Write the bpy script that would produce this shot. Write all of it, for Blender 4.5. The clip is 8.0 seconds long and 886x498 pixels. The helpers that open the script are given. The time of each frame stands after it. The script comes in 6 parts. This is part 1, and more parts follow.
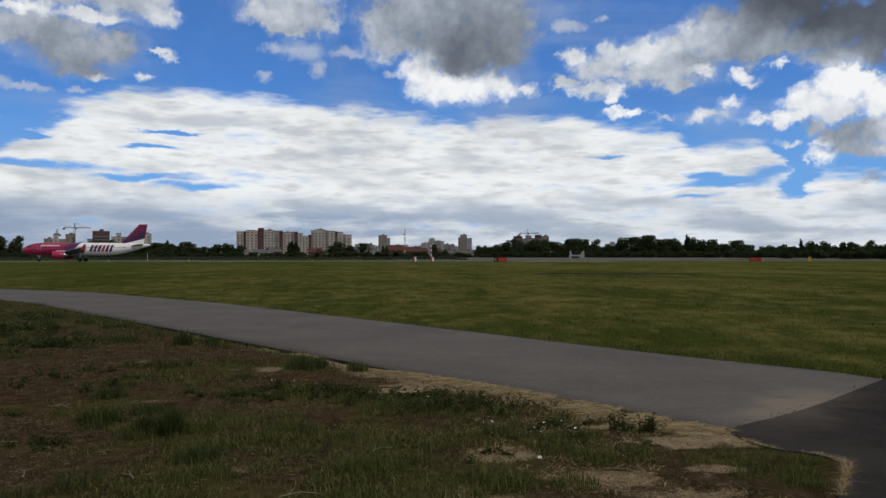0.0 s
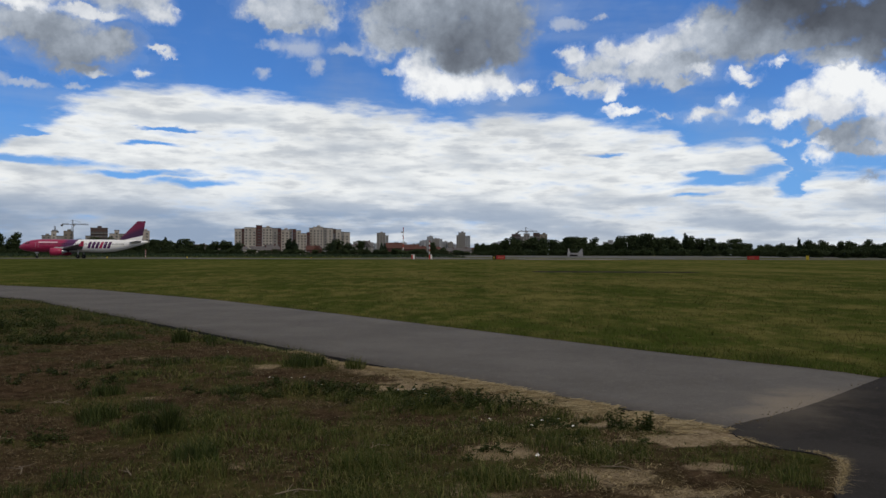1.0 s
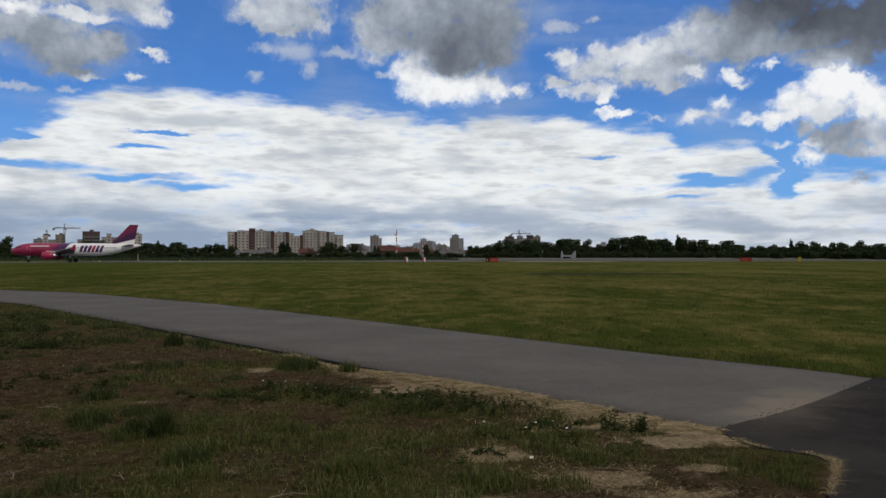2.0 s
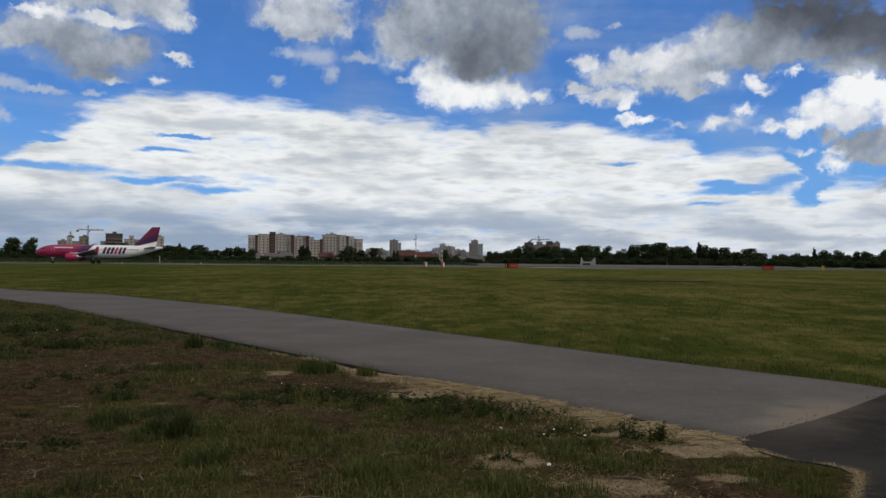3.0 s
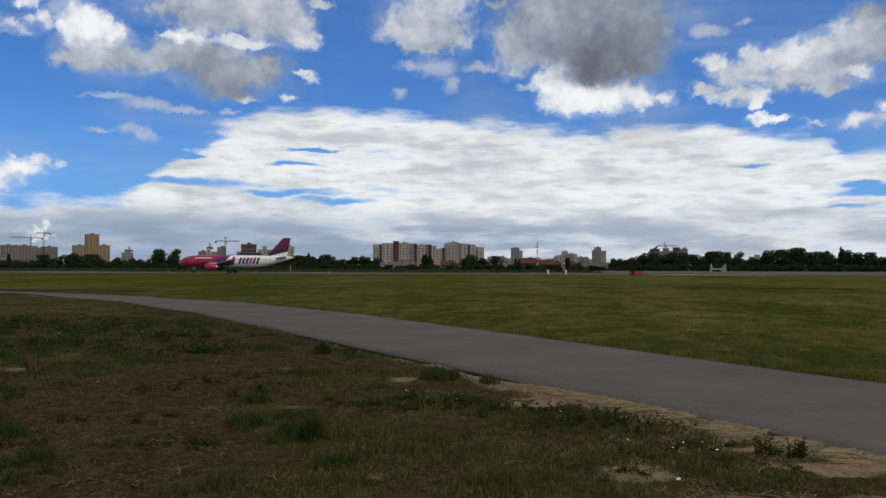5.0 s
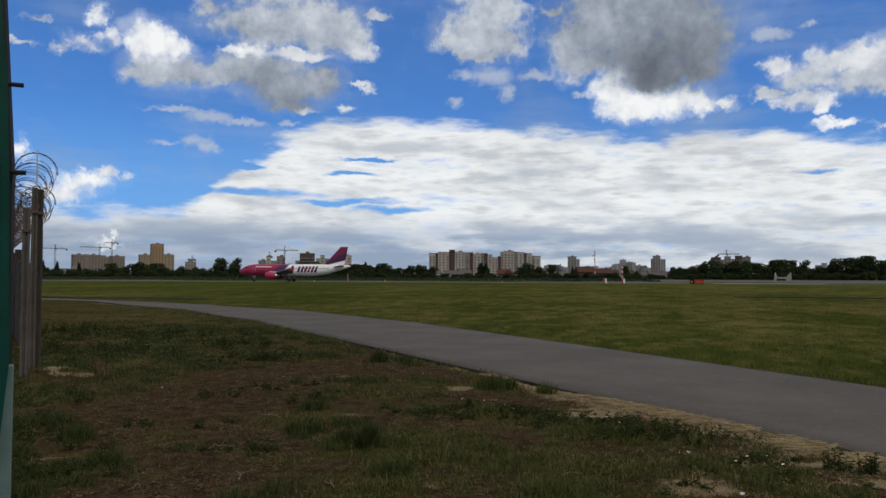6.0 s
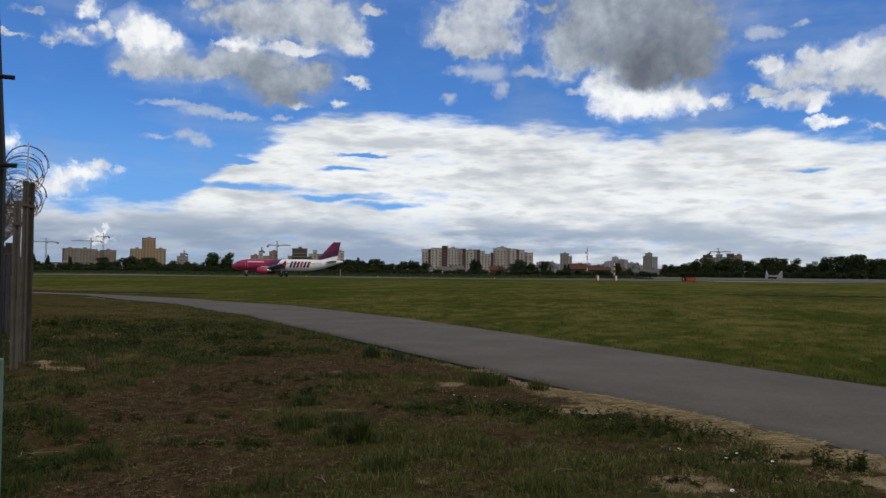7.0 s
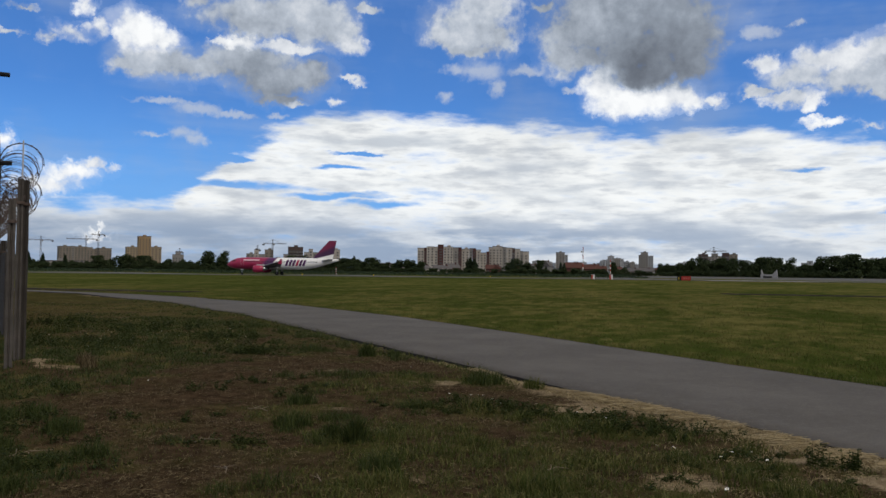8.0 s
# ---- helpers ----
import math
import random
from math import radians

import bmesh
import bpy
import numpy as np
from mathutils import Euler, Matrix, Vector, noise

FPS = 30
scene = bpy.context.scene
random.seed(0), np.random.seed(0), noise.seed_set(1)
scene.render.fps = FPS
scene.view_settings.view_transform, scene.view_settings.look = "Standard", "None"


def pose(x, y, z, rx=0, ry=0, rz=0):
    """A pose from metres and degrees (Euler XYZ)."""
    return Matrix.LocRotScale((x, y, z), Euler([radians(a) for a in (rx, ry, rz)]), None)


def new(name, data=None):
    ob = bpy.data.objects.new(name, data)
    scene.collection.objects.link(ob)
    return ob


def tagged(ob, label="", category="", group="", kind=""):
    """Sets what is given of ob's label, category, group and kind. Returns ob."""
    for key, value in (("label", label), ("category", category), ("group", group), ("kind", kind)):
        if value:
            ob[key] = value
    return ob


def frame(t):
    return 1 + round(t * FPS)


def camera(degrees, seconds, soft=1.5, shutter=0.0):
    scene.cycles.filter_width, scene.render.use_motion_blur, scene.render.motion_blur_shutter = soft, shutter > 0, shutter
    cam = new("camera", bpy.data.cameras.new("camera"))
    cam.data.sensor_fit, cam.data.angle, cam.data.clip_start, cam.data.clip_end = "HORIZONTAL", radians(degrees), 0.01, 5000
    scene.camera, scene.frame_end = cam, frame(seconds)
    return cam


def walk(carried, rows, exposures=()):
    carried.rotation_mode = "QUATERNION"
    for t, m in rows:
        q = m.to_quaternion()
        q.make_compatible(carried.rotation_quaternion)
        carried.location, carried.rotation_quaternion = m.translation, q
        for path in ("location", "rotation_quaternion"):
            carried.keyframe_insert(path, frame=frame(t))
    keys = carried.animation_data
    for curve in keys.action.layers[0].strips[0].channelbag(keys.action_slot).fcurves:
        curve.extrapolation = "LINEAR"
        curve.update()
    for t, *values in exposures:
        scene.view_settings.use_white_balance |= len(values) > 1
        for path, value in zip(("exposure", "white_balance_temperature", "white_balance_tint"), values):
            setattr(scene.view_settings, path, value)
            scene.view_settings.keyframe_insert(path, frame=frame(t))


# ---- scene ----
cam = camera(58.8, 8.0, soft=1.5)

# ------------------------------------------------------------ camera path: seconds, yaw, pitch, roll
EYE = 1.6
TURNS = [
    (0.0, 0.0, 0.55, 0.0), (0.5, 0.085, 0.406, -0.212), (1.0, -0.125, 0.386, -0.168), (1.5, -0.496, 0.441, -0.021),
    (1.7, -0.619, 0.504, 0.04), (2.8, 0.113, 0.815, -0.419), (3.0, 0.787, 0.944, -0.55), (3.5, 3.199, 1.169, -0.924),
    (4.0, 6.929, 1.033, -0.457), (4.5, 8.153, 1.668, -0.129), (4.7, 8.64, 1.51, -0.16), (5.8, 13.04, 1.77, -0.2),
    (6.0, 13.7, 2.081, -0.231), (6.5, 13.813, 1.88, -0.215), (7.0, 13.158, 1.797, -0.584), (7.5, 12.819, 1.744, -0.641),
    (8.0, 12.858, 1.704, -0.687)]
walk(cam, [(t, pose(0, 0, EYE, 90 + p, r, y)) for t, y, p, r in TURNS],
     exposures=[(0.0, 0.0), (6.5, 0.0), (7.2, 0.07), (8.0, 0.1)])


# ------------------------------------------------------------ node helpers
def put(nt, socket, v):
    if isinstance(v, bpy.types.NodeSocket):
        nt.links.new(v, socket)
    elif isinstance(v, tuple) and len(v) == 3 and socket.type == "RGBA":
        socket.default_value = (*v, 1)
    else:
        socket.default_value = v


def calc(nt, op, a, b=None, c=None, clamp=False):
    n = nt.nodes.new("ShaderNodeMath")
    n.operation, n.use_clamp = op, clamp
    for s, v in zip(n.inputs, (a, b, c)):
        if v is not None:
            put(nt, s, v)
    return n.outputs[0]


def vcalc(nt, op, a, b):
    n = nt.nodes.new("ShaderNodeVectorMath")
    n.operation = op
    put(nt, n.inputs[0], a)
    put(nt, n.inputs[3 if op == "SCALE" else 1], b)
    return n.outputs[0]


def fbm(nt, vec, scale, detail=5.0, rough=0.55, colour=False, distort=0.0):
    n = nt.nodes.new("ShaderNodeTexNoise")
    put(nt, n.inputs["Vector"], vec)
    n.inputs["Scale"].default_value, n.inputs["Detail"].default_value = scale, detail
    n.inputs["Roughness"].default_value, n.inputs["Distortion"].default_value = rough, distort
    return n.outputs["Color" if colour else "Fac"]


def step(nt, v, lo, hi, to0=0.0, to1=1.0, smooth=True):
    n = nt.nodes.new("ShaderNodeMapRange")
    n.interpolation_type = "SMOOTHSTEP" if smooth else "LINEAR"
    for s, x in zip(n.inputs, (v, lo, hi, to0, to1)):
        put(nt, s, x)
    return n.outputs[0]


def mix(nt, f, a, b, how="MIX"):
    n = nt.nodes.new("ShaderNodeMix")
    n.data_type, n.blend_type, n.clamp_factor = "RGBA", how, True
    put(nt, n.inputs[0], f)
    put(nt, n.inputs[6], a)
    put(nt, n.inputs[7], b)
    return n.outputs[2]


def scaled(nt, vec, s, loc=(0, 0, 0), rot=(0, 0, 0), kind="POINT"):
    n = nt.nodes.new("ShaderNodeMapping")
    n.vector_type = kind
    put(nt, n.inputs[0], vec)
    n.inputs["Location"].default_value, n.inputs["Rotation"].default_value, n.inputs["Scale"].default_value = loc, rot, s
    return n.outputs[0]


# ------------------------------------------------------------ sky: azimuth, elevation, half width, half height (degrees), tone from dark to white
CLOUD_MID = [
    (0.6, 18.4, 5.1, 2.7, 0.42), (0.6, 21.5, 5.5, 2.1, 0.45), (3.8, 16.5, 2.3, 2.8, 0.38), (1.0, 15.4, 3.5, 1.7, 0.20),
    (1.8, 14.0, 2.3, 1.1, 0.20), (-2.6, 16.9, 2.6, 1.9, 0.52), (-4.4, 15.3, 1.1, 1.2, 0.62), (-2.8, 15.0, 1.6, 0.8, 0.47),
    (4.2, 14.4, 1.5, 1.1, 0.33), (-1.3, 13.2, 1.3, 1.1, 0.97), (0.2, 12.0, 2.0, 0.8, 0.97), (1.8, 12.1, 1.5, 0.8, 0.92),
    (3.8, 12.5, 1.2, 0.8, 0.90), (4.7, 11.9, 0.7, 0.5, 0.90), (6.1, 12.0, 0.4, 0.3, 0.80)]
CLOUD_MID_WEST = [
    (-11.1, 17.5, 3.0, 1.6, 0.62), (-10.2, 18.8, 2.3, 1.0, 0.72), (-12.9, 16.7, 1.6, 0.8, 0.72), (-9.0, 16.8, 1.4, 1.0, 0.62),
    (-11.5, 16.1, 2.4, 0.5, 0.47), (-11.1, 20.0, 1.7, 0.7, 0.60), (-5.6, 18.9, 1.0, 0.4, 0.55)]
CLOUD_WEST = [
    (-34.3, 16.0, 1.5, 1.2, 1.00), (-35.4, 15.3, 0.6, 0.9, 0.95), (-33.0, 15.6, 1.2, 0.7, 0.95), (-33.2, 14.1, 2.8, 1.0, 0.60),
    (-34.7, 13.6, 1.4, 0.6, 0.60), (-30.4, 13.8, 2.5, 0.8, 0.52), (-27.1, 14.4, 3.1, 1.4, 0.50), (-25.3, 13.4, 2.8, 1.2, 0.40),
    (-22.9, 13.9, 1.9, 1.0, 0.50), (-24.7, 12.3, 1.8, 0.5, 0.40), (-27.6, 16.0, 1.3, 0.4, 0.95), (-29.0, 15.9, 0.7, 0.3, 0.85),
    (-23.9, 15.8, 2.0, 0.4, 0.85)]
CLOUD_WEST_TOP = [
    (-26.3, 17.7, 4.0, 1.3, 0.60), (-30.4, 18.5, 1.1, 0.8, 0.60), (-22.5, 17.7, 2.5, 1.6, 0.62), (-21.1, 16.7, 1.6, 1.0, 0.62),
    (-19.8, 16.1, 1.1, 0.5, 0.85), (-26.3, 17.1, 2.8, 0.8, 0.40), (-25.6, 20.3, 4.6, 1.5, 0.58), (-18.5, 18.3, 1.0, 0.3, 0.60),
    (-23.7, 11.9, 0.6, 0.2, 0.75), (-21.0, 12.0, 0.4, 0.3, 0.85), (-19.7, 13.6, 0.7, 0.2, 0.75)]
PUFFS_WEST = [
    (-37.7, 17.1, 0.6, 0.6, 0.92), (-38.6, 15.3, 1.4, 0.6, 0.78), (-36.8, 15.7, 0.8, 0.6, 0.82), (-40.0, 15.0, 0.7, 0.4, 0.62),
    (-42.2, 15.1, 1.0, 0.2, 0.60), (-41.3, 16.4, 0.8, 0.2, 0.55), (-42.1, 8.0, 0.6, 0.6, 1.00), (-38.4, 6.3, 2.0, 0.6, 0.90),
    (-39.7, 5.5, 2.3, 0.6, 0.85), (-36.7, 6.8, 1.4, 0.3, 0.80), (-36.8, 2.7, 0.45, 0.25, 0.82), (-37.1, 2.3, 1.1, 0.2, 0.72)]
CLOUD_EAST = [
    (9.4, 14.2, 0.7, 0.5, 0.80), (11.4, 13.1, 2.0, 0.9, 0.72), (12.9, 14.1, 1.6, 0.7, 0.80), (14.8, 14.2, 1.7, 0.9, 0.84),
    (16.8, 14.4, 1.4, 1.0, 0.88), (14.8, 12.7, 1.9, 0.8, 0.55), (16.9, 13.2, 2.2, 0.9, 0.50), (10.9, 11.8, 1.6, 0.5, 0.75),
    (8.9, 12.4, 1.2, 0.3, 0.60), (12.5, 11.4, 0.6, 0.5, 0.88), (18.3, 12.7, 0.7, 0.3, 0.95), (16.4, 11.9, 1.1, 0.3, 0.50),
    (19.1, 15.7, 1.5, 1.0, 0.50), (18.3, 14.9, 1.8, 0.9, 0.65)]
CLOUD_DARK = [
    (20.5, 14.2, 2.9, 0.9, 0.42), (23.3, 13.9, 2.2, 0.7, 0.45), (21.5, 15.3, 2.1, 0.9, 0.42), (24.0, 16.2, 3.3, 1.0, 0.08),
    (26.7, 15.2, 3.3, 1.2, 0.10), (29.6, 14.8, 2.2, 1.5, 0.10), (26.0, 14.0, 1.7, 0.6, 0.25), (28.8, 13.1, 1.9, 0.7, 0.22),
    (27.4, 12.9, 2.3, 0.6, 0.42), (26.7, 12.5, 1.3, 0.4, 0.58), (26.7, 17.8, 5.6, 1.0, 0.10), (31.7, 14.2, 2.4, 2.0, 0.12)]
PUFFS_EAST = [
    (22.9, 12.7, 0.7, 0.3, 0.95), (21.0, 12.2, 0.7, 0.4, 0.85), (21.6, 11.7, 0.6, 0.3, 0.80), (19.1, 9.7, 1.8, 0.5, 0.72),
    (20.1, 10.4, 0.7, 0.5, 0.92), (18.3, 9.6, 0.7, 0.3, 0.82), (22.3, 9.2, 1.5, 0.3, 0.88), (16.0, 10.0, 0.8, 0.2, 0.75),
    (13.1, 10.1, 1.4, 0.3, 0.90), (25.7, 7.4, 0.9, 0.3, 0.85), (23.7, 7.6, 0.7, 0.3, 0.82), (25.7, 6.6, 0.8, 0.7, 0.88),
    (28.8, 5.1, 1.0, 0.3, 0.50), (19.6, 4.5, 0.8, 0.3, 0.88), (6.3, 12.1, 0.4, 0.3, 0.85)]
CUMULUS_EAST = [
    (27.0, 11.0, 1.3, 1.2, 1.00), (25.0, 10.1, 1.5, 1.0, 0.97), (28.4, 11.2, 0.9, 0.8, 1.00), (24.0, 9.2, 1.4, 0.4, 0.95),
    (29.0, 9.9, 0.9, 1.4, 0.97), (26.8, 9.4, 1.3, 0.8, 0.78), (25.4, 8.5, 0.9, 0.4, 0.55), (27.0, 7.7, 1.4, 0.7, 0.45),
    (28.4, 8.0, 1.4, 0.6, 0.50), (27.7, 6.9, 1.5, 0.4, 0.45), (29.3, 7.6, 0.6, 0.8, 0.72), (31.0, 8.9, 1.8, 2.1, 0.85)]
WISPS = [
    (-32.4, 11.4, 2.2, 0.2, 0.60), (-30.4, 11.0, 1.5, 0.4, 0.70), (-28.1, 10.8, 1.5, 0.2, 0.60), (-31.3, 9.2, 1.1, 0.5, 0.68),
    (-30.3, 8.8, 0.8, 0.4, 0.72), (-33.5, 9.1, 1.1, 0.2, 0.60), (-10.2, 14.5, 1.7, 0.7, 0.62), (-12.0, 14.6, 1.0, 0.4, 0.66),
    (-8.7, 13.5, 0.7, 0.7, 0.60), (-6.9, 14.5, 1.4, 0.3, 0.58), (-12.8, 12.5, 0.7, 0.4, 0.55), (-3.8, 12.9, 0.8, 0.2, 0.60),
    (9.2, 16.3, 0.8, 0.4, 0.50), (11.3, 16.6, 0.7, 0.2, 0.50), (-25.1, 11.0, 0.7, 0.2, 0.80)]
HOLES = [
    (-26.6, 6.0, 5.1, 0.4, 1.00), (-21.4, 5.5, 4.1, 0.3, 1.00), (-17.7, 4.9, 2.5, 0.3, 0.90), (-28.6, 7.8, 1.5, 0.2, 0.70),
    (-20.6, 7.5, 2.0, 0.2, 0.60), (-19.4, 8.5, 1.6, 0.1, 0.50), (12.0, 7.2, 1.7, 0.2, 0.90)]
HOLES_EAST = [
    (20.1, 5.2, 3.1, 0.5, 1.00), (22.1, 5.6, 1.6, 0.5, 1.00), (18.3, 5.6, 1.5, 0.3, 0.80), (17.7, 4.2, 1.9, 0.2, 0.60),
    (23.8, 4.6, 0.9, 0.8, 0.90), (24.3, 7.1, 1.4, 0.7, 1.00)]
BANK_TOP = [
    (-40.1, 4.8), (-32.0, 5.0), (-29.8, 6.9), (-28.2, 8.3), (-26.4, 8.9), (-24.2, 10.4), (-21.8, 11.3), (-17.3, 11.5),
    (-12.0, 11.3), (-9.1, 11.0), (-5.0, 10.6), (-1.0, 10.0), (2.1, 9.5), (3.8, 10.0), (6.6, 9.9), (9.1, 10.3),
    (11.3, 9.8), (16.2, 9.0), (17.3, 7.8), (21.5, 7.6), (23.4, 6.7), (24.0, 4.4), (25.4, 5.7),
    (29.5, 5.5)]


world = bpy.data.worlds.new("sky")
scene.world = world
world.use_nodes = True
wt = world.node_tree
back = wt.nodes["Background"]
SUN_AZ, SUN_EL = 130.0, 48.0
ray = wt.nodes.new("ShaderNodeTexCoord").outputs["Generated"]
sep = wt.nodes.new("ShaderNodeSeparateXYZ")
wt.links.new(ray, sep.inputs[0])
az = calc(wt, "DEGREES", calc(wt, "ARCTAN2", sep.outputs[0], sep.outputs[1]))
el = calc(wt, "DEGREES", calc(wt, "ARCSINE", sep.outputs[2]))
comb = wt.nodes.new("ShaderNodeCombineXYZ")
put(wt, comb.inputs[0], az)
put(wt, comb.inputs[1], el)
place = comb.outputs[0]


def warped(vec, by, amount, flatten=1.0):
    shift = vcalc(wt, "SCALE", vcalc(wt, "SUBTRACT", by, (0.5, 0.5, 0.5)), amount)
    return vcalc(wt, "MULTIPLY", vcalc(wt, "ADD", vec, vcalc(wt, "MULTIPLY", shift, (1, flatten, 0))), (1, 1, 0))


def puffs(vec, rows, grow):
    """Soft ellipses: their union (1 in the heart, 0 past the rim), the sum of their weights and of their weighted tones."""
    total = weights = tones = None
    for a, e, w, h, tone in rows:
        g = wt.nodes.new("ShaderNodeTexGradient")
        g.gradient_type = "SPHERICAL"
        tm = g.texture_mapping
        tm.vector_type, tm.translation, tm.scale = "TEXTURE", (a, e, 0), (w * grow, h * grow, 1)
        wt.links.new(vec, g.inputs[0])
        g = g.outputs["Fac"]
        w2 = calc(wt, "POWER", g, 1.5)
        total = g if total is None else calc(wt, "SMOOTH_MAX", total, g, 0.12)
        weights = w2 if weights is None else calc(wt, "ADD", weights, w2)
        tones = calc(wt, "MULTIPLY_ADD", w2, tone, 0.0 if tones is None else tones)
    return total, weights, tones


def centred(v, amount):
    return calc(wt, "MULTIPLY", calc(wt, "SUBTRACT", v, 0.5), amount)


def plus(*vs):
    total = vs[0]
    for v in vs[1:]:
        total = calc(wt, "ADD", total, v)
    return total


billow = fbm(wt, ray, 20, 6, 0.5, True)
fine = fbm(wt, ray, 24, 8, 0.54)
puffy = fbm(wt, ray, 75, 6, 0.6)
soft_fine = fbm(wt, ray, 9, 5, 0.5)
streak = fbm(wt, vcalc(wt, "MULTIPLY", ray, (1, 1, 3.2)), 14, 8, 0.58, True)
streak_long = fbm(wt, vcalc(wt, "MULTIPLY", ray, (1, 1, 7.0)), 6, 6, 0.52)
mottle = fbm(wt, vcalc(wt, "MULTIPLY", ray, (1, 1, 4.2)), 20, 7, 0.54)
ripple = fbm(wt, vcalc(wt, "MULTIPLY", ray, (1, 1, 5.5)), 44, 5, 0.6)
curl = fbm(wt, ray, 62, 6, 0.6, True)
p_cum = warped(warped(place, billow, 2.2), curl, 1.5)
p_small = warped(warped(place, billow, 1.4), curl, 2.3, 0.8)
p_wisp = warped(warped(place, billow, 2.6, 0.5), curl, 2.4, 0.5)
p_bank = warped(place, streak, 5.0, 0.3)

# cumulus: one field of many puffs, each with its own tone
cum = weights = tones = None
for rows in (CLOUD_MID, CLOUD_MID_WEST, CLOUD_WEST, CLOUD_WEST_TOP, PUFFS_WEST, CLOUD_EAST, CLOUD_DARK, PUFFS_EAST, CUMULUS_EAST):
    f, w, t = puffs(p_small if rows in (PUFFS_EAST, PUFFS_WEST) else p_cum, rows, 1.5 if rows in (PUFFS_EAST, PUFFS_WEST) else 1.85 if rows in (CLOUD_DARK, CLOUD_MID) else 1.62)
    if rows in (PUFFS_EAST, PUFFS_WEST):
        f = calc(wt, "MULTIPLY", f, 0.6)
    cum = f if cum is None else calc(wt, "MAXIMUM", cum, f)
    weights = w if weights is None else calc(wt, "ADD", weights, w)
    tones = t if tones is None else calc(wt, "ADD", tones, t)
tone_of = calc(wt, "DIVIDE", tones, calc(wt, "ADD", weights, 0.0001))
rough_edge = step(wt, cum, 0.0, 0.2, 0.0, 1.0)
cum_edge = plus(cum, calc(wt, "MULTIPLY", plus(centred(fine, 0.9), centred(puffy, 0.6)), rough_edge))
a_cum = step(wt, cum_edge, 0.1, 0.62)
# white clouds have firmer rims than grey ones
a_cum = calc(wt, "POWER", a_cum, step(wt, tone_of, 0.5, 0.9, 1.15, 0.6))
a_cum = calc(wt, "MAXIMUM", a_cum, calc(wt, "MULTIPLY", step(wt, plus(cum, centred(soft_fine, 0.5)), 0.0, 0.4), 0.3))
tone_of = plus(tone_of, calc(wt, "MULTIPLY", plus(centred(fine, 0.62), centred(puffy, 0.34)), step(wt, tone_of, 0.1, 0.6, 0.35, 1.0)), step(wt, cum_edge, 0.5, 0.1, 0.0, 0.06))
ramp = wt.nodes.new("ShaderNodeValToRGB")
put(wt, ramp.inputs[0], tone_of)
SHADES = [(0.0, (0.055, 0.062, 0.078)), (0.2, (0.135, 0.155, 0.19)), (0.42, (0.265, 0.305, 0.365)), (0.62, (0.445, 0.495, 0.57)), (0.8, (0.67, 0.70, 0.75)), (1.0, (0.90, 0.915, 0.925))]
e = ramp.color_ramp.elements
while len(e) < len(SHADES):
    e.new(0.5)
for i, (at, c) in enumerate(SHADES):
    e[i].position, e[i].color = at, (*c, 1)
tone_cum = ramp.outputs[0]
wisp, w, t = puffs(p_wisp, WISPS, 1.5)
a_wisp = step(wt, plus(wisp, calc(wt, "MULTIPLY", centred(fine, 1.0), step(wt, wisp, 0.0, 0.2))), 0.05, 0.85, 0.0, 0.62)

# the bank of layered cloud: everything below a ragged upper rim, with clear slits
curve = wt.nodes.new("ShaderNodeFloatCurve")
points = curve.mapping.curves[0].points
spots = [(-60.0, BANK_TOP[0][1])] + BANK_TOP + [(60.0, BANK_TOP[-1][1])]
while len(points) < len(spots):
    points.new(0.5, 0.5)
for pt, (a, e0) in zip(points, spots):
    pt.location, pt.handle_type = ((a + 60) / 120, e0 / 20), "VECTOR"
curve.mapping.update()
sep_bank = wt.nodes.new("ShaderNodeSeparateXYZ")
wt.links.new(p_bank, sep_bank.inputs[0])
put(wt, curve.inputs["Value"], calc(wt, "DIVIDE", calc(wt, "ADD", sep_bank.outputs[0], 60.0), 120.0))
rim = calc(wt, "MULTIPLY", curve.outputs[0], 20.0)
depth = calc(wt, "SUBTRACT", rim, sep_bank.outputs[1])
holes = calc(wt, "MAXIMUM", puffs(p_bank, HOLES, 1.5)[0], puffs(p_bank, HOLES_EAST, 1.5)[0])
cover = calc(wt, "MINIMUM", calc(wt, "MULTIPLY", depth, 0.9), 0.85)
cover = plus(cover, centred(mottle, 1.9), centred(streak_long, 1.7), centred(ripple, 0.3))
cover = calc(wt, "SUBTRACT", cover, calc(wt, "MULTIPLY", holes, 1.75))
a_bank = step(wt, cover, -0.4, 0.7)

# the rest of the sky, past what the camera sees: broken cloud, tinted warm to warm the ground light
side = step(wt, calc(wt, "ABSOLUTE", calc(wt, "ADD", az, 7.0)), 42.0, 52.0)
high = step(wt, el, 21.0, 27.0)
other = calc(wt, "MAXIMUM", side, high)
a_rest = calc(wt, "MULTIPLY", step(wt, fbm(wt, vcalc(wt, "MULTIPLY", ray, (1, 1, 1.8)), 3.2, 8, 0.55), 0.36, 0.5), other)

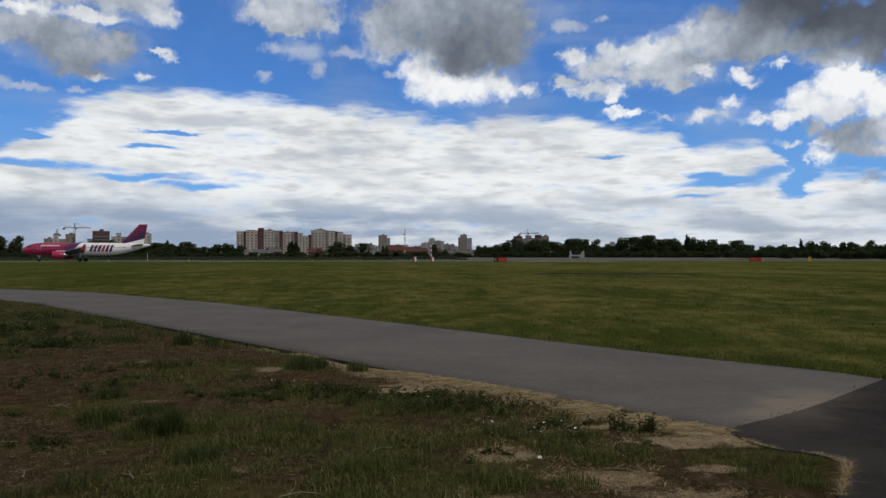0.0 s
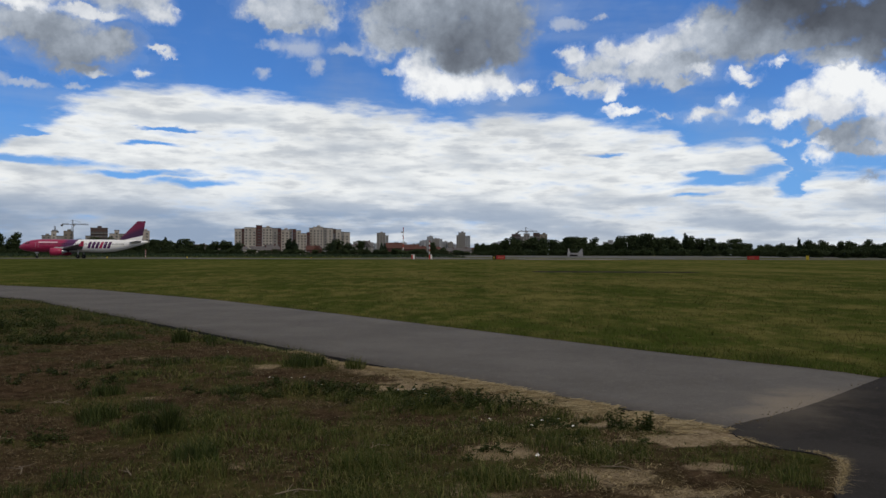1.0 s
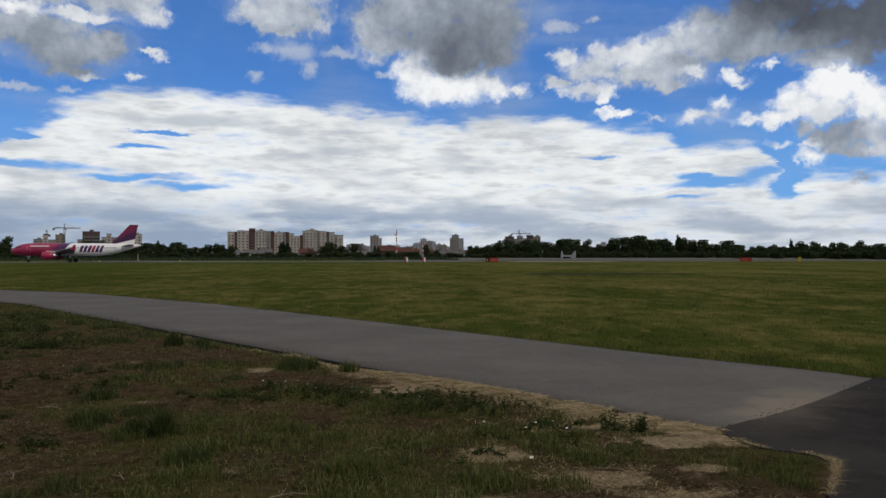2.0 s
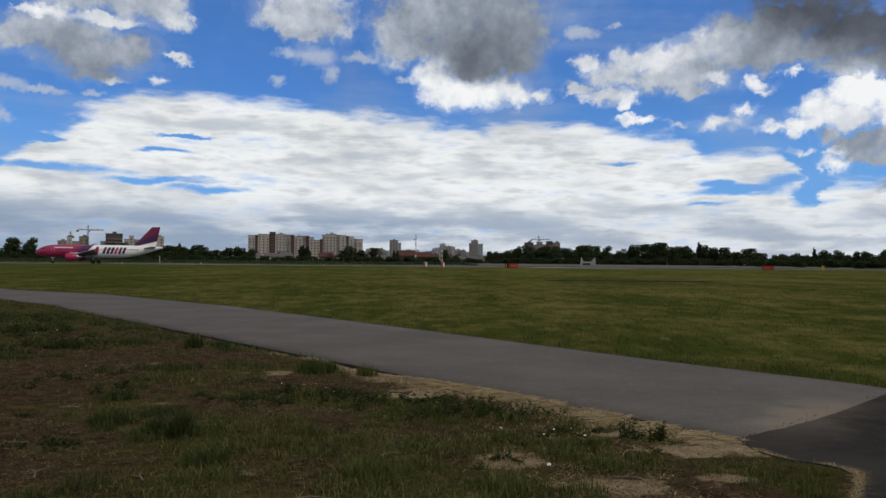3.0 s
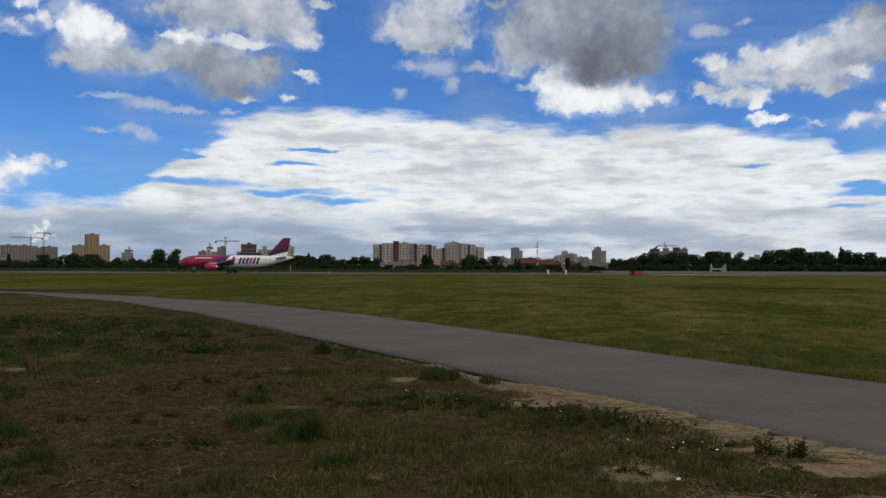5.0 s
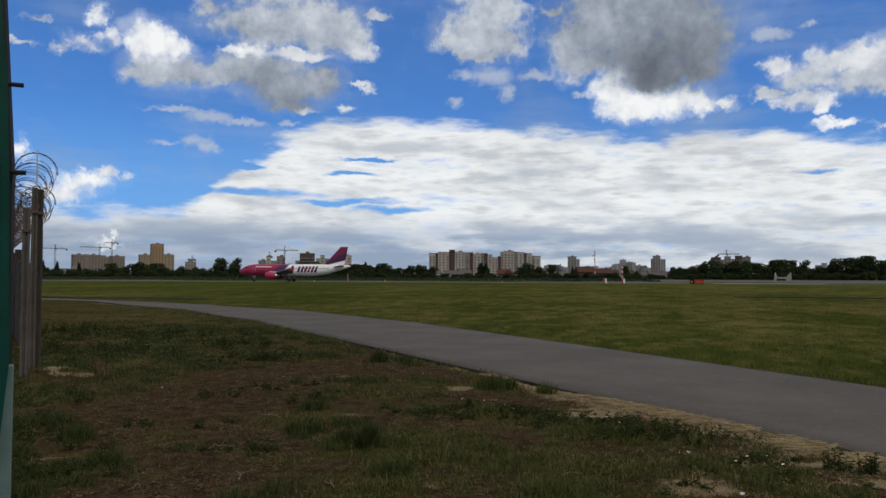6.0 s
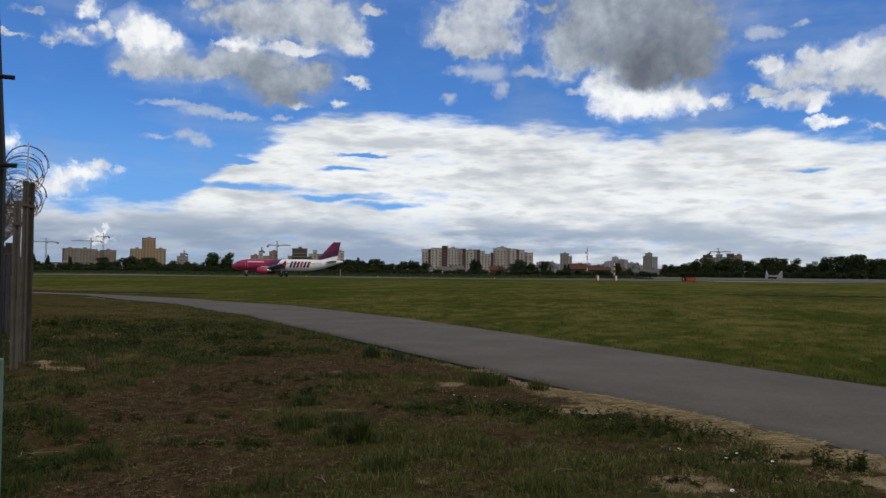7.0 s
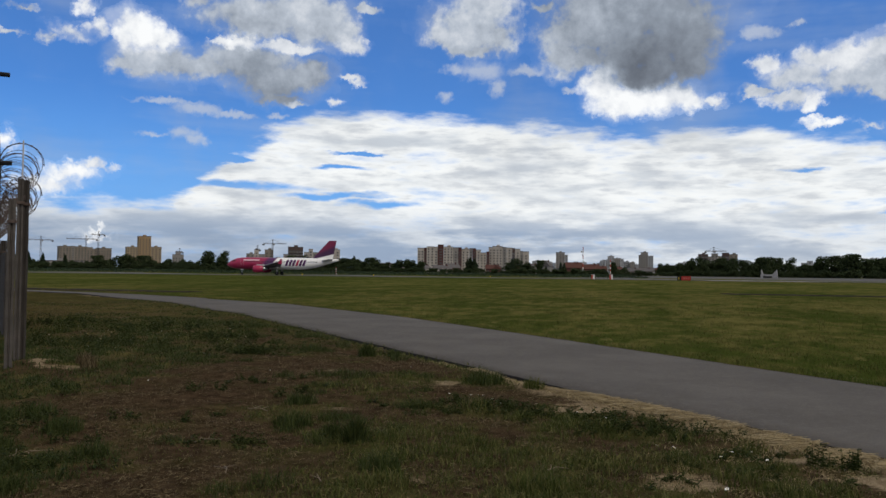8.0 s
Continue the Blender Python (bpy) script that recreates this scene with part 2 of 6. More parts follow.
# clear sky: the blue is taken from higher up, as the phone deepens it
up = vcalc(wt, "NORMALIZE", vcalc(wt, "ADD", vcalc(wt, "MULTIPLY", ray, (1, 1, 1.5)), (0, 0, 0.15)), (0, 0, 0))
sky = wt.nodes.new("ShaderNodeTexSky")
sky.sky_type, sky.sun_disc = "NISHITA", False
sky.sun_elevation, sky.sun_rotation = radians(SUN_EL), radians(SUN_AZ)
sky.air_density, sky.dust_density, sky.ozone_density = 1.0, 0.3, 3.0
wt.links.new(up, sky.inputs[0])
hs = wt.nodes.new("ShaderNodeHueSaturation")
hs.inputs["Saturation"].default_value = 1.42
wt.links.new(sky.outputs[0], hs.inputs["Color"])
blue = vcalc(wt, "ADD", vcalc(wt, "SCALE", hs.outputs[0], 0.165), (0.035, 0.012, 0.0))
blue = vcalc(wt, "MULTIPLY", blue, (1.0, 0.955, 1.04))
blue = mix(wt, step(wt, el, 13.0, 2.5, 0.0, 0.8), blue, (0.155, 0.395, 0.785))

WHITE, PEARL = (0.89, 0.91, 0.91), (0.49, 0.54, 0.605)
broad = fbm(wt, vcalc(wt, "MULTIPLY", ray, (1, 1, 4.0)), 9, 6, 0.55)
tone_bank = mix(wt, step(wt, plus(streak_long, centred(broad, 0.8)), 0.42, 0.74, 0.0, 0.85), WHITE, PEARL)
tone_bank = mix(wt, step(wt, plus(mottle, centred(ripple, 0.3)), 0.46, 0.72, 0.0, 0.6), tone_bank, (0.46, 0.50, 0.56))
low = calc(wt, "MULTIPLY", step(wt, el, 5.0, 2.5), step(wt, az, -12.0, 15.0, 1.0, 0.6))
tone_bank = mix(wt, calc(wt, "MULTIPLY", low, step(wt, plus(streak_long, centred(broad, 0.6)), 0.36, 0.58, step(wt, az, -10.0, -24.0, 0.35, 0.75), 1.0)), tone_bank, (0.29, 0.37, 0.5))
tone_bank = mix(wt, calc(wt, "MULTIPLY", step(wt, depth, 0.9, 0.1), 0.35), tone_bank, WHITE)
# unseen clouds are warmer than those in view, against too blue a ground
tone = mix(wt, a_rest, blue, mix(wt, step(wt, soft_fine, 0.35, 0.65), (0.66, 0.62, 0.55), (0.34, 0.31, 0.27)))
veil = step(wt, plus(soft_fine, centred(streak_long, 0.7)), 0.42, 0.8, 0.06, 0.32)
tone = mix(wt, veil, tone, (0.40, 0.50, 0.68))
tone = mix(wt, a_bank, tone, tone_bank)
tone = mix(wt, a_wisp, tone, (0.55, 0.59, 0.645))
tone = mix(wt, a_cum, tone, tone_cum)
wt.links.new(tone, back.inputs[0])
back.inputs[1].default_value = 1.0

sun = new("sun", bpy.data.lights.new("sun", "SUN"))
sun.data.energy, sun.data.angle, sun.data.color = 1.2, radians(14), (1.0, 0.9, 0.76)
sun.matrix_world = pose(0, 0, 50, 90 - SUN_EL, 0, 180 - SUN_AZ)
# ------------------------------------------------------------ materials
def material(name, rough=0.7, metal=0.0, spec=0.3):
    m = bpy.data.materials.new(name)
    m.use_nodes = True
    nt = m.node_tree
    b = nt.nodes["Principled BSDF"]
    b.inputs["Roughness"].default_value, b.inputs["Metallic"].default_value = rough, metal
    b.inputs["Specular IOR Level"].default_value = spec
    return m, nt, b


def where(nt):
    return nt.nodes.new("ShaderNodeNewGeometry").outputs["Position"]


def own(nt):
    return nt.nodes.new("ShaderNodeTexCoord").outputs["Object"]


def relief(nt, b, height, strength=0.4, distance=0.02):
    n = nt.nodes.new("ShaderNodeBump")
    n.inputs["Strength"].default_value, n.inputs["Distance"].default_value = strength, distance
    put(nt, n.inputs["Height"], height)
    nt.links.new(n.outputs[0], b.inputs["Normal"])


def paint(name, colour, rough=0.6, metal=0.0, wear=0.25, scale=2.0, spec=0.3, bump=0.1):
    """A painted, plastered or cast surface with soft stains and fine grain."""
    m, nt, b = material(name, rough, metal, spec)
    p = own(nt)
    stain = step(nt, fbm(nt, p, scale, 5, 0.6), 0.35, 0.7)
    grain = fbm(nt, p, scale * 14, 3, 0.6)
    dim = tuple(c * (1 - wear) for c in colour)
    c = mix(nt, stain, colour, dim)
    c = mix(nt, step(nt, grain, 0.4, 0.7, 0.0, wear), c, tuple(c0 * 0.7 for c0 in colour))
    put(nt, b.inputs["Base Color"], c)
    relief(nt, b, grain, bump, 0.01)
    return m


def leafage(name, colours, rough=0.55, through_light=0.25, patch=0.0):
    """Leaves and blades: every one has its own shade of the given colours."""
    m, nt, b = material(name, rough, 0.0, 0.06)
    rnd = nt.nodes.new("ShaderNodeNewGeometry").outputs["Random Per Island"]
    r = nt.nodes.new("ShaderNodeValToRGB")
    put(nt, r.inputs[0], rnd)
    e = r.color_ramp.elements
    while len(e) < len(colours):
        e.new(0.5)
    for i, c in enumerate(colours):
        e[i].position, e[i].color = i / (len(colours) - 1), (*c, 1)
    out = r.outputs[0]
    if patch:
        n = fbm(nt, where(nt), patch, 3, 0.5)
        out = mix(nt, step(nt, n, 0.35, 0.65, 0.0, 0.45), out, tuple(0.9 * c for c in colours[1]))
    put(nt, b.inputs["Base Color"], out)
    if through_light:
        t = nt.nodes.new("ShaderNodeBsdfTranslucent")
        put(nt, t.inputs[0], out)
        s = nt.nodes.new("ShaderNodeMixShader")
        s.inputs[0].default_value = through_light
        nt.links.new(b.outputs[0], s.inputs[1])
        nt.links.new(t.outputs[0], s.inputs[2])
        nt.links.new(s.outputs[0], nt.nodes["Material Output"].inputs[0])
    return m


def meadow_tone(nt, p):
    """Mown airfield grass: long straw-coloured and green swathes, and blotches."""
    turned = scaled(nt, p, (0.24, 0.11, 1.0), rot=(0, 0, radians(-8)))
    swathe = fbm(nt, turned, 1.0, 4, 0.55)
    blotch = fbm(nt, scaled(nt, p, (0.9, 0.42, 1)), 1.0, 6, 0.68)
    far = fbm(nt, scaled(nt, p, (0.055, 0.022, 1.0), rot=(0, 0, radians(-10))), 1.0, 6, 0.7)
    f = calc(nt, "ADD", calc(nt, "MULTIPLY", swathe, 0.25), calc(nt, "ADD", calc(nt, "MULTIPLY", blotch, 0.42), calc(nt, "MULTIPLY", far, 0.33)))
    east = nt.nodes.new("ShaderNodeSeparateXYZ")
    nt.links.new(p, east.inputs[0])
    f = calc(nt, "SUBTRACT", f, step(nt, east.outputs[0], 2.0, -45.0, 0.0, 0.03))
    c = mix(nt, step(nt, f, 0.43, 0.575), GREEN_SWARD, STRAW_SWARD)
    tussock = fbm(nt, scaled(nt, p, (1.3, 0.7, 1)), 1.4, 6, 0.62)
    c = mix(nt, step(nt, tussock, 0.54, 0.68, 0.0, 0.7), c, (0.026, 0.038, 0.009))
    c = mix(nt, step(nt, tussock, 0.42, 0.3, 0.0, 0.5), c, (0.20, 0.17, 0.065))
    return mix(nt, step(nt, blotch, 0.62, 0.75, 0.0, 0.5), c, (0.10, 0.065, 0.03))


GREEN_SWARD, STRAW_SWARD = (0.042, 0.058, 0.0115), (0.125, 0.114, 0.036)

# the ground sheet: meadow, bare earth, sand; the attributes say where each lies
M_GROUND, nt, b = material("meadow_and_earth", 1.0, 0.0, 0.0)
p = where(nt)
attr = {}
for key in ("sand", "earth"):
    n = nt.nodes.new("ShaderNodeAttribute")
    n.attribute_name = key
    attr[key] = n.outputs["Fac"]
grain = fbm(nt, p, 30, 6, 0.7)
clod = fbm(nt, p, 5, 6, 0.65)
humus = mix(nt, step(nt, clod, 0.35, 0.65), (0.026, 0.0172, 0.0105), (0.07, 0.047, 0.028))
humus = mix(nt, step(nt, grain, 0.52, 0.74, 0.0, 0.6), humus, (0.13, 0.09, 0.05))
sandy = mix(nt, step(nt, clod, 0.35, 0.7), (0.24, 0.185, 0.115), (0.15, 0.11, 0.066))
sandy = mix(nt, step(nt, grain, 0.45, 0.7, 0.0, 0.6), sandy, (0.40, 0.33, 0.22))
tone = mix(nt, attr["earth"], meadow_tone(nt, p), humus)
sand_here = step(nt, calc(nt, "ADD", attr["sand"], calc(nt, "ADD", calc(nt, "MULTIPLY", calc(nt, "SUBTRACT", fbm(nt, p, 6.0, 7, 0.72), 0.5), 1.8), calc(nt, "MULTIPLY", calc(nt, "SUBTRACT", fbm(nt, p, 19.0, 6, 0.7), 0.5), 1.3))), 0.3, 1.0)
tone = mix(nt, sand_here, tone, sandy)
put(nt, b.inputs["Base Color"], tone)
relief(nt, b, calc(nt, "ADD", calc(nt, "MULTIPLY", grain, 0.5), clod), 0.9, 0.04)

# blades of the meadow share its swathes
M_SWARD, nt, b = material("mown_grass", 0.9, 0.0, 0.04)
p = where(nt)
rnd = nt.nodes.new("ShaderNodeNewGeometry").outputs["Random Per Island"]
c = mix(nt, step(nt, rnd, 0.0, 1.0, 0.0, 0.42, False), meadow_tone(nt, p), (0.19, 0.158, 0.06))
c = mix(nt, step(nt, rnd, 0.3, 0.0, 0.0, 0.3, False), c, (0.07, 0.09, 0.016))
put(nt, b.inputs["Base Color"], c)


def asphalt(name, dark, light, dust=0.0, spec=0.1):
    m, nt, b = material(name, 0.95, 0.0, spec)
    p = where(nt)
    big = fbm(nt, scaled(nt, p, (0.5, 0.5, 1)), 1.0, 6, 0.6)
    long = fbm(nt, scaled(nt, p, (1.4, 0.12, 1), rot=(0, 0, radians(38))), 1.0, 5, 0.6)
    stone = fbm(nt, p, 90, 2, 0.6)
    c = mix(nt, step(nt, big, 0.35, 0.7), dark, light)
    c = mix(nt, step(nt, long, 0.45, 0.7, 0.0, 0.14), c, tuple(0.72 * v for v in dark))
    fleck = fbm(nt, p, 7, 6, 0.7)
    c = mix(nt, step(nt, fleck, 0.5, 0.72, 0.0, 0.45), c, tuple(1.25 * v for v in light))
    c = mix(nt, step(nt, fleck, 0.42, 0.28, 0.0, 0.4), c, tuple(0.7 * v for v in dark))
    c = mix(nt, step(nt, stone, 0.5, 0.75, 0.0, 0.6), c, tuple(1.7 * v for v in light))
    chip = fbm(nt, p, 34, 3, 0.7)
    c = mix(nt, step(nt, chip, 0.6, 0.72, 0.0, 0.6), c, tuple(1.9 * v for v in light))
    c = mix(nt, step(nt, chip, 0.4, 0.28, 0.0, 0.5), c, tuple(0.55 * v for v in dark))
    if dust:
        d = nt.nodes.new("ShaderNodeTexGradient")
        d.gradient_type = "SPHERICAL"
        q = vcalc(nt, "ADD", p, vcalc(nt, "SCALE", vcalc(nt, "SUBTRACT", fbm(nt, p, 1.6, 6, 0.65, True), (0.5, 0.5, 0.5)), 1.6))
        put(nt, d.inputs[0], scaled(nt, vcalc(nt, "MULTIPLY", q, (1, 1, 0)), (0.75, 2.0, 1), (3.8, 8.3, 0), (0, 0, radians(-42)), "TEXTURE"))
        c = mix(nt, step(nt, d.outputs["Fac"], 0.0, 1.0, 0.0, dust), c, (0.22, 0.185, 0.14))
    put(nt, b.inputs["Base Color"], c)
    relief(nt, b, stone, 0.5, 0.01)
    return m


M_ROAD = asphalt("worn_asphalt", (0.088, 0.0815, 0.0735), (0.119, 0.110, 0.100), 0.8)
M_APRON = asphalt("fresh_asphalt", (0.018, 0.0165, 0.0155), (0.038, 0.035, 0.032), 0.3, 0.03)
M_RUNWAY = asphalt("runway_concrete", (0.085, 0.085, 0.08), (0.12, 0.118, 0.11))
M_PALE = asphalt("pale_concrete", (0.26, 0.25, 0.23), (0.32, 0.31, 0.29))
M_TRACK = paint("worn_earth", (0.045, 0.034, 0.02), 0.95, wear=0.5, scale=1.0)
M_EDGE = paint("asphalt_edge", (0.03, 0.029, 0.03), 0.9)

M_BLADE = leafage("green_grass", [(0.03, 0.043, 0.01), (0.056, 0.075, 0.018), (0.115, 0.122, 0.036), (0.21, 0.185, 0.074)], patch=0.8)
M_DRY = leafage("dry_grass", [(0.04, 0.029, 0.016), (0.078, 0.057, 0.031), (0.125, 0.096, 0.052), (0.23, 0.185, 0.105)], 0.7, 0.1)
M_STRAW = leafage("straw", [(0.17, 0.125, 0.06), (0.29, 0.225, 0.12), (0.44, 0.36, 0.21)], 0.7, 0.1)
M_WEED = leafage("weed_leaf", [(0.026, 0.038, 0.011), (0.042, 0.058, 0.017), (0.075, 0.088, 0.028)], 0.5, 0.2)
M_LEAF = leafage("tree_leaf", [(0.026, 0.04, 0.018), (0.042, 0.06, 0.026), (0.065, 0.085, 0.036)], 0.6, 0.15)
M_LEAF_DARK = leafage("conifer_leaf", [(0.02, 0.034, 0.018), (0.032, 0.05, 0.026), (0.048, 0.066, 0.036)], 0.6, 0.1)
M_BARK = paint("bark", (0.075, 0.055, 0.04), 0.9, wear=0.5, scale=6, bump=0.6)
M_PETAL = paint("white_petal", (0.8, 0.8, 0.76), 0.6, wear=0.06)
M_POLLEN = paint("yellow_heart", (0.6, 0.42, 0.04), 0.7)
M_TWIG = paint("bleached_twig", (0.25, 0.2, 0.14), 0.8, wear=0.4, scale=12)
M_CONCRETE = paint("weathered_concrete", (0.095, 0.085, 0.075), 0.9, wear=0.5, scale=3.0, bump=0.5)
M_CONCRETE_DARK = paint("stained_concrete", (0.056, 0.049, 0.043), 0.9, wear=0.5, scale=2.0, bump=0.5)
M_WIRE = paint("rusty_wire", (0.12, 0.09, 0.075), 0.6, 0.6, wear=0.5, scale=8)
M_GREEN_SHEET = paint("green_sheet", (0.004, 0.05, 0.038), 0.6, 0.0, wear=0.3, scale=3, spec=0.12)
M_TEAL = paint("pale_green_paint", (0.13, 0.21, 0.205), 0.6, wear=0.3, scale=5)
M_BLACK = paint("black_steel", (0.015, 0.015, 0.016), 0.5, 0.3)


# ------------------------------------------------------------ mesh helpers
def mesh_of(name, bm, mats, smooth=False):
    me = bpy.data.meshes.new(name)
    bm.normal_update()
    bm.to_mesh(me)
    bm.free()
    for m in mats if isinstance(mats, (list, tuple)) else [mats]:
        me.materials.append(m)
    if smooth:
        me.shade_smooth()
    return me


def part(name, bm, mats, parent=None, label="", smooth=False):
    ob = new(name, mesh_of(name, bm, mats, smooth))
    if parent is not None:
        ob.parent = parent
    return tagged(ob, label)


def thing(name, m, label, category, group=""):
    e = new(name)
    e.empty_display_size = 0.2
    e.matrix_world = m
    return tagged(e, label, category, group)


def put_box(bm, lo, hi, mat=0, bevel=0.0, m=None):
    c = [(a + b2) / 2 for a, b2 in zip(lo, hi)]
    s = [b2 - a for a, b2 in zip(lo, hi)]
    r = bmesh.ops.create_cube(bm, size=1, matrix=Matrix.Translation(c) @ Matrix.Diagonal((*s, 1)))
    vs = r["verts"]
    fs = {f for v in vs for f in v.link_faces}
    for f in fs:
        f.material_index = mat
    if bevel:
        es = {e for f in fs for e in f.edges}
        got = bmesh.ops.bevel(bm, geom=list(es), offset=bevel, segments=1, affect="EDGES")
        vs = list({v for f in got["faces"] for v in f.verts} | {v for v in vs if v.is_valid})
    if m is not None:
        bmesh.ops.transform(bm, matrix=m, verts=[v for v in vs if v.is_valid])


def put_tube(bm, pts, radii, seg=8, mat=0, cap=True):
    """A tube through pts with its own radius at each."""
    rings = []
    pts = [Vector(q) for q in pts]
    for i, q in enumerate(pts):
        d = (pts[min(i + 1, len(pts) - 1)] - pts[max(i - 1, 0)]).normalized()
        side = d.orthogonal().normalized() if i == 0 else (side - d * side.dot(d)).normalized()
        other_way = d.cross(side)
        r = radii[i] if isinstance(radii, (list, tuple)) else radii
        rings.append([bm.verts.new(q + r * (math.cos(2 * math.pi * k / seg) * side + math.sin(2 * math.pi * k / seg) * other_way)) for k in range(seg)])
    for r0, r1 in zip(rings, rings[1:]):
        for k in range(seg):
            bm.faces.new((r0[k], r0[(k + 1) % seg], r1[(k + 1) % seg], r1[k])).material_index = mat
    if cap:
        bm.faces.new(rings[0][::-1]).material_index = mat
        bm.faces.new(rings[-1]).material_index = mat


def fast_mesh(name, verts, faces, mats):
    """verts (n, 3) and faces (m, 3 or 4) from arrays."""
    me = bpy.data.meshes.new(name)
    k = faces.shape[1]
    me.vertices.add(len(verts))
    me.vertices.foreach_set("co", verts.astype(np.float32).ravel())
    me.loops.add(faces.size)
    me.loops.foreach_set("vertex_index", faces.astype(np.int32).ravel())
    me.polygons.add(len(faces))
    me.polygons.foreach_set("loop_start", np.arange(0, faces.size, k, dtype=np.int32))
    me.update(calc_edges=True)
    me.validate()
    for m in mats if isinstance(mats, (list, tuple)) else [mats]:
        me.materials.append(m)
    return me


def vnoise(x, y, scale, seed=0):
    """Smooth value noise, 0 to 1, of arrays."""
    x, y = np.asarray(x) * scale + 137.3 * seed, np.asarray(y) * scale - 91.7 * seed
    xi, yi = np.floor(x), np.floor(y)
    fx, fy = x - xi, y - yi
    fx, fy = fx * fx * (3 - 2 * fx), fy * fy * (3 - 2 * fy)

    def h(a, b2):
        v = np.sin(a * 127.1 + b2 * 311.7 + seed * 17.3) * 43758.5453
        return v - np.floor(v)
    return (h(xi, yi) * (1 - fx) + h(xi + 1, yi) * fx) * (1 - fy) + (h(xi, yi + 1) * (1 - fx) + h(xi + 1, yi + 1) * fx) * fy


def fnoise(x, y, scale, seed=0, octaves=4):
    t, a, s = 0, 0.5, 0
    for i in range(octaves):
        t, s = t + a * vnoise(x, y, scale * 2.1 ** i, seed + i), s + a
        a *= 0.55
    return t / s


def sstep(v, lo, hi):
    q = np.clip((v - lo) / (hi - lo), 0, 1)
    return q * q * (3 - 2 * q)


# ------------------------------------------------------------ plan: service road, apron, runway
NEAR_X = np.array([-90, -45, -33, -27.1, -21, -15.95, -13.7, -10.1, -7.35, -4.1, -2.0, -0.65, 0.5, 1.9, 2.61, 3.3])
NEAR_Y = np.array([58, 47.6, 43.0, 38.0, 33.8, 28.4, 26.5, 22.1, 18.95, 15.05, 12.55, 10.95, 9.85, 8.1, 7.18, 6.6])
FAR_X = np.array([-90, -46, -34, -28.8, -23.2, -21.8, -15.4, -14.0, -8.9, -7.35, -1.8, 1.4, 3.65, 5.26, 5.72, 6.6])
FAR_Y = np.array([60.5, 49.6, 45.4, 43.2, 40.2, 38.8, 34.9, 33.3, 28.2, 26.6, 19.7, 15.6, 12.7, 11.0, 10.24, 8.8])
RUN_TURN = 12.0            # the runway's turn against the x axis, degrees
RUN_N = (-math.sin(radians(RUN_TURN)), math.cos(radians(RUN_TURN)))
APRON = [(2.61, 7.18), (2.54, 6.82), (2.61, 6.59), (2.71, 6.42), (2.9, 6.31), (3.02, 6.16), (3.03, 5.98), (2.9, 5.7), (2.6, 5.2), (2.3, 4.0), (2.0, 2.0), (2.0, -6.0),
         (16.0, -6.0), (16.0, 4.0), (10.0, 8.0), (7.0, 9.6), (5.8, 10.24), (5.2, 9.62), (4.68, 9.07), (4.2, 8.57), (3.73, 8.11), (3.14, 7.6)]


def near_y(x):
    return np.interp(x, NEAR_X, NEAR_Y)


def far_y(x):
    return np.interp(x, FAR_X, FAR_Y)


def in_apron(x, y):
    inside = np.zeros(np.shape(x), bool)
    for (x0, y0), (x1, y1) in zip(APRON, APRON[1:] + APRON[:1]):
        if y0 != y1:
            cut = ((y0 > y) != (y1 > y)) & (x < (x1 - x0) * (y - y0) / (y1 - y0) + x0)
            inside ^= cut
    return inside


def to_near(x, y):
    """Metres from the road's edge on the camera's side, square to the road."""
    return (near_y(x) - y) * 0.74


def patch_sum(x, y, rows):
    t = np.zeros(np.shape(x))
    for px, py, rx, ry, amount in rows:
        t = np.maximum(t, amount * np.exp(-((x - px) / rx) ** 2 - ((y - py) / ry) ** 2))
    return t


SANDY = [(-0.6, 9.55, 0.75, 0.4, 1.0), (0.48, 6.36, 0.5, 0.3, 1.0), (1.3, 5.62, 0.6, 0.28, 1.3), (1.6, 5.3, 0.4, 0.2, 1.2), (2.0, 5.85, 0.3, 0.12, 1.2), (1.9, 6.72, 0.55, 0.24, 1.3), (1.35, 7.6, 0.7, 0.3, 1.0), (0.35, 5.3, 0.5, 0.25, 0.8), (-2.4, 11.1, 0.7, 0.3, 0.8),
         (-4.8, 11.9, 0.8, 0.3, 0.6), (-8.75, 10.75, 0.6, 0.4, 0.95), (-1.6, 6.0, 0.5, 0.3, 0.5), (0.9, 8.7, 0.6, 0.35, 0.8), (-3.2, 8.6, 0.5, 0.25, 0.5)]
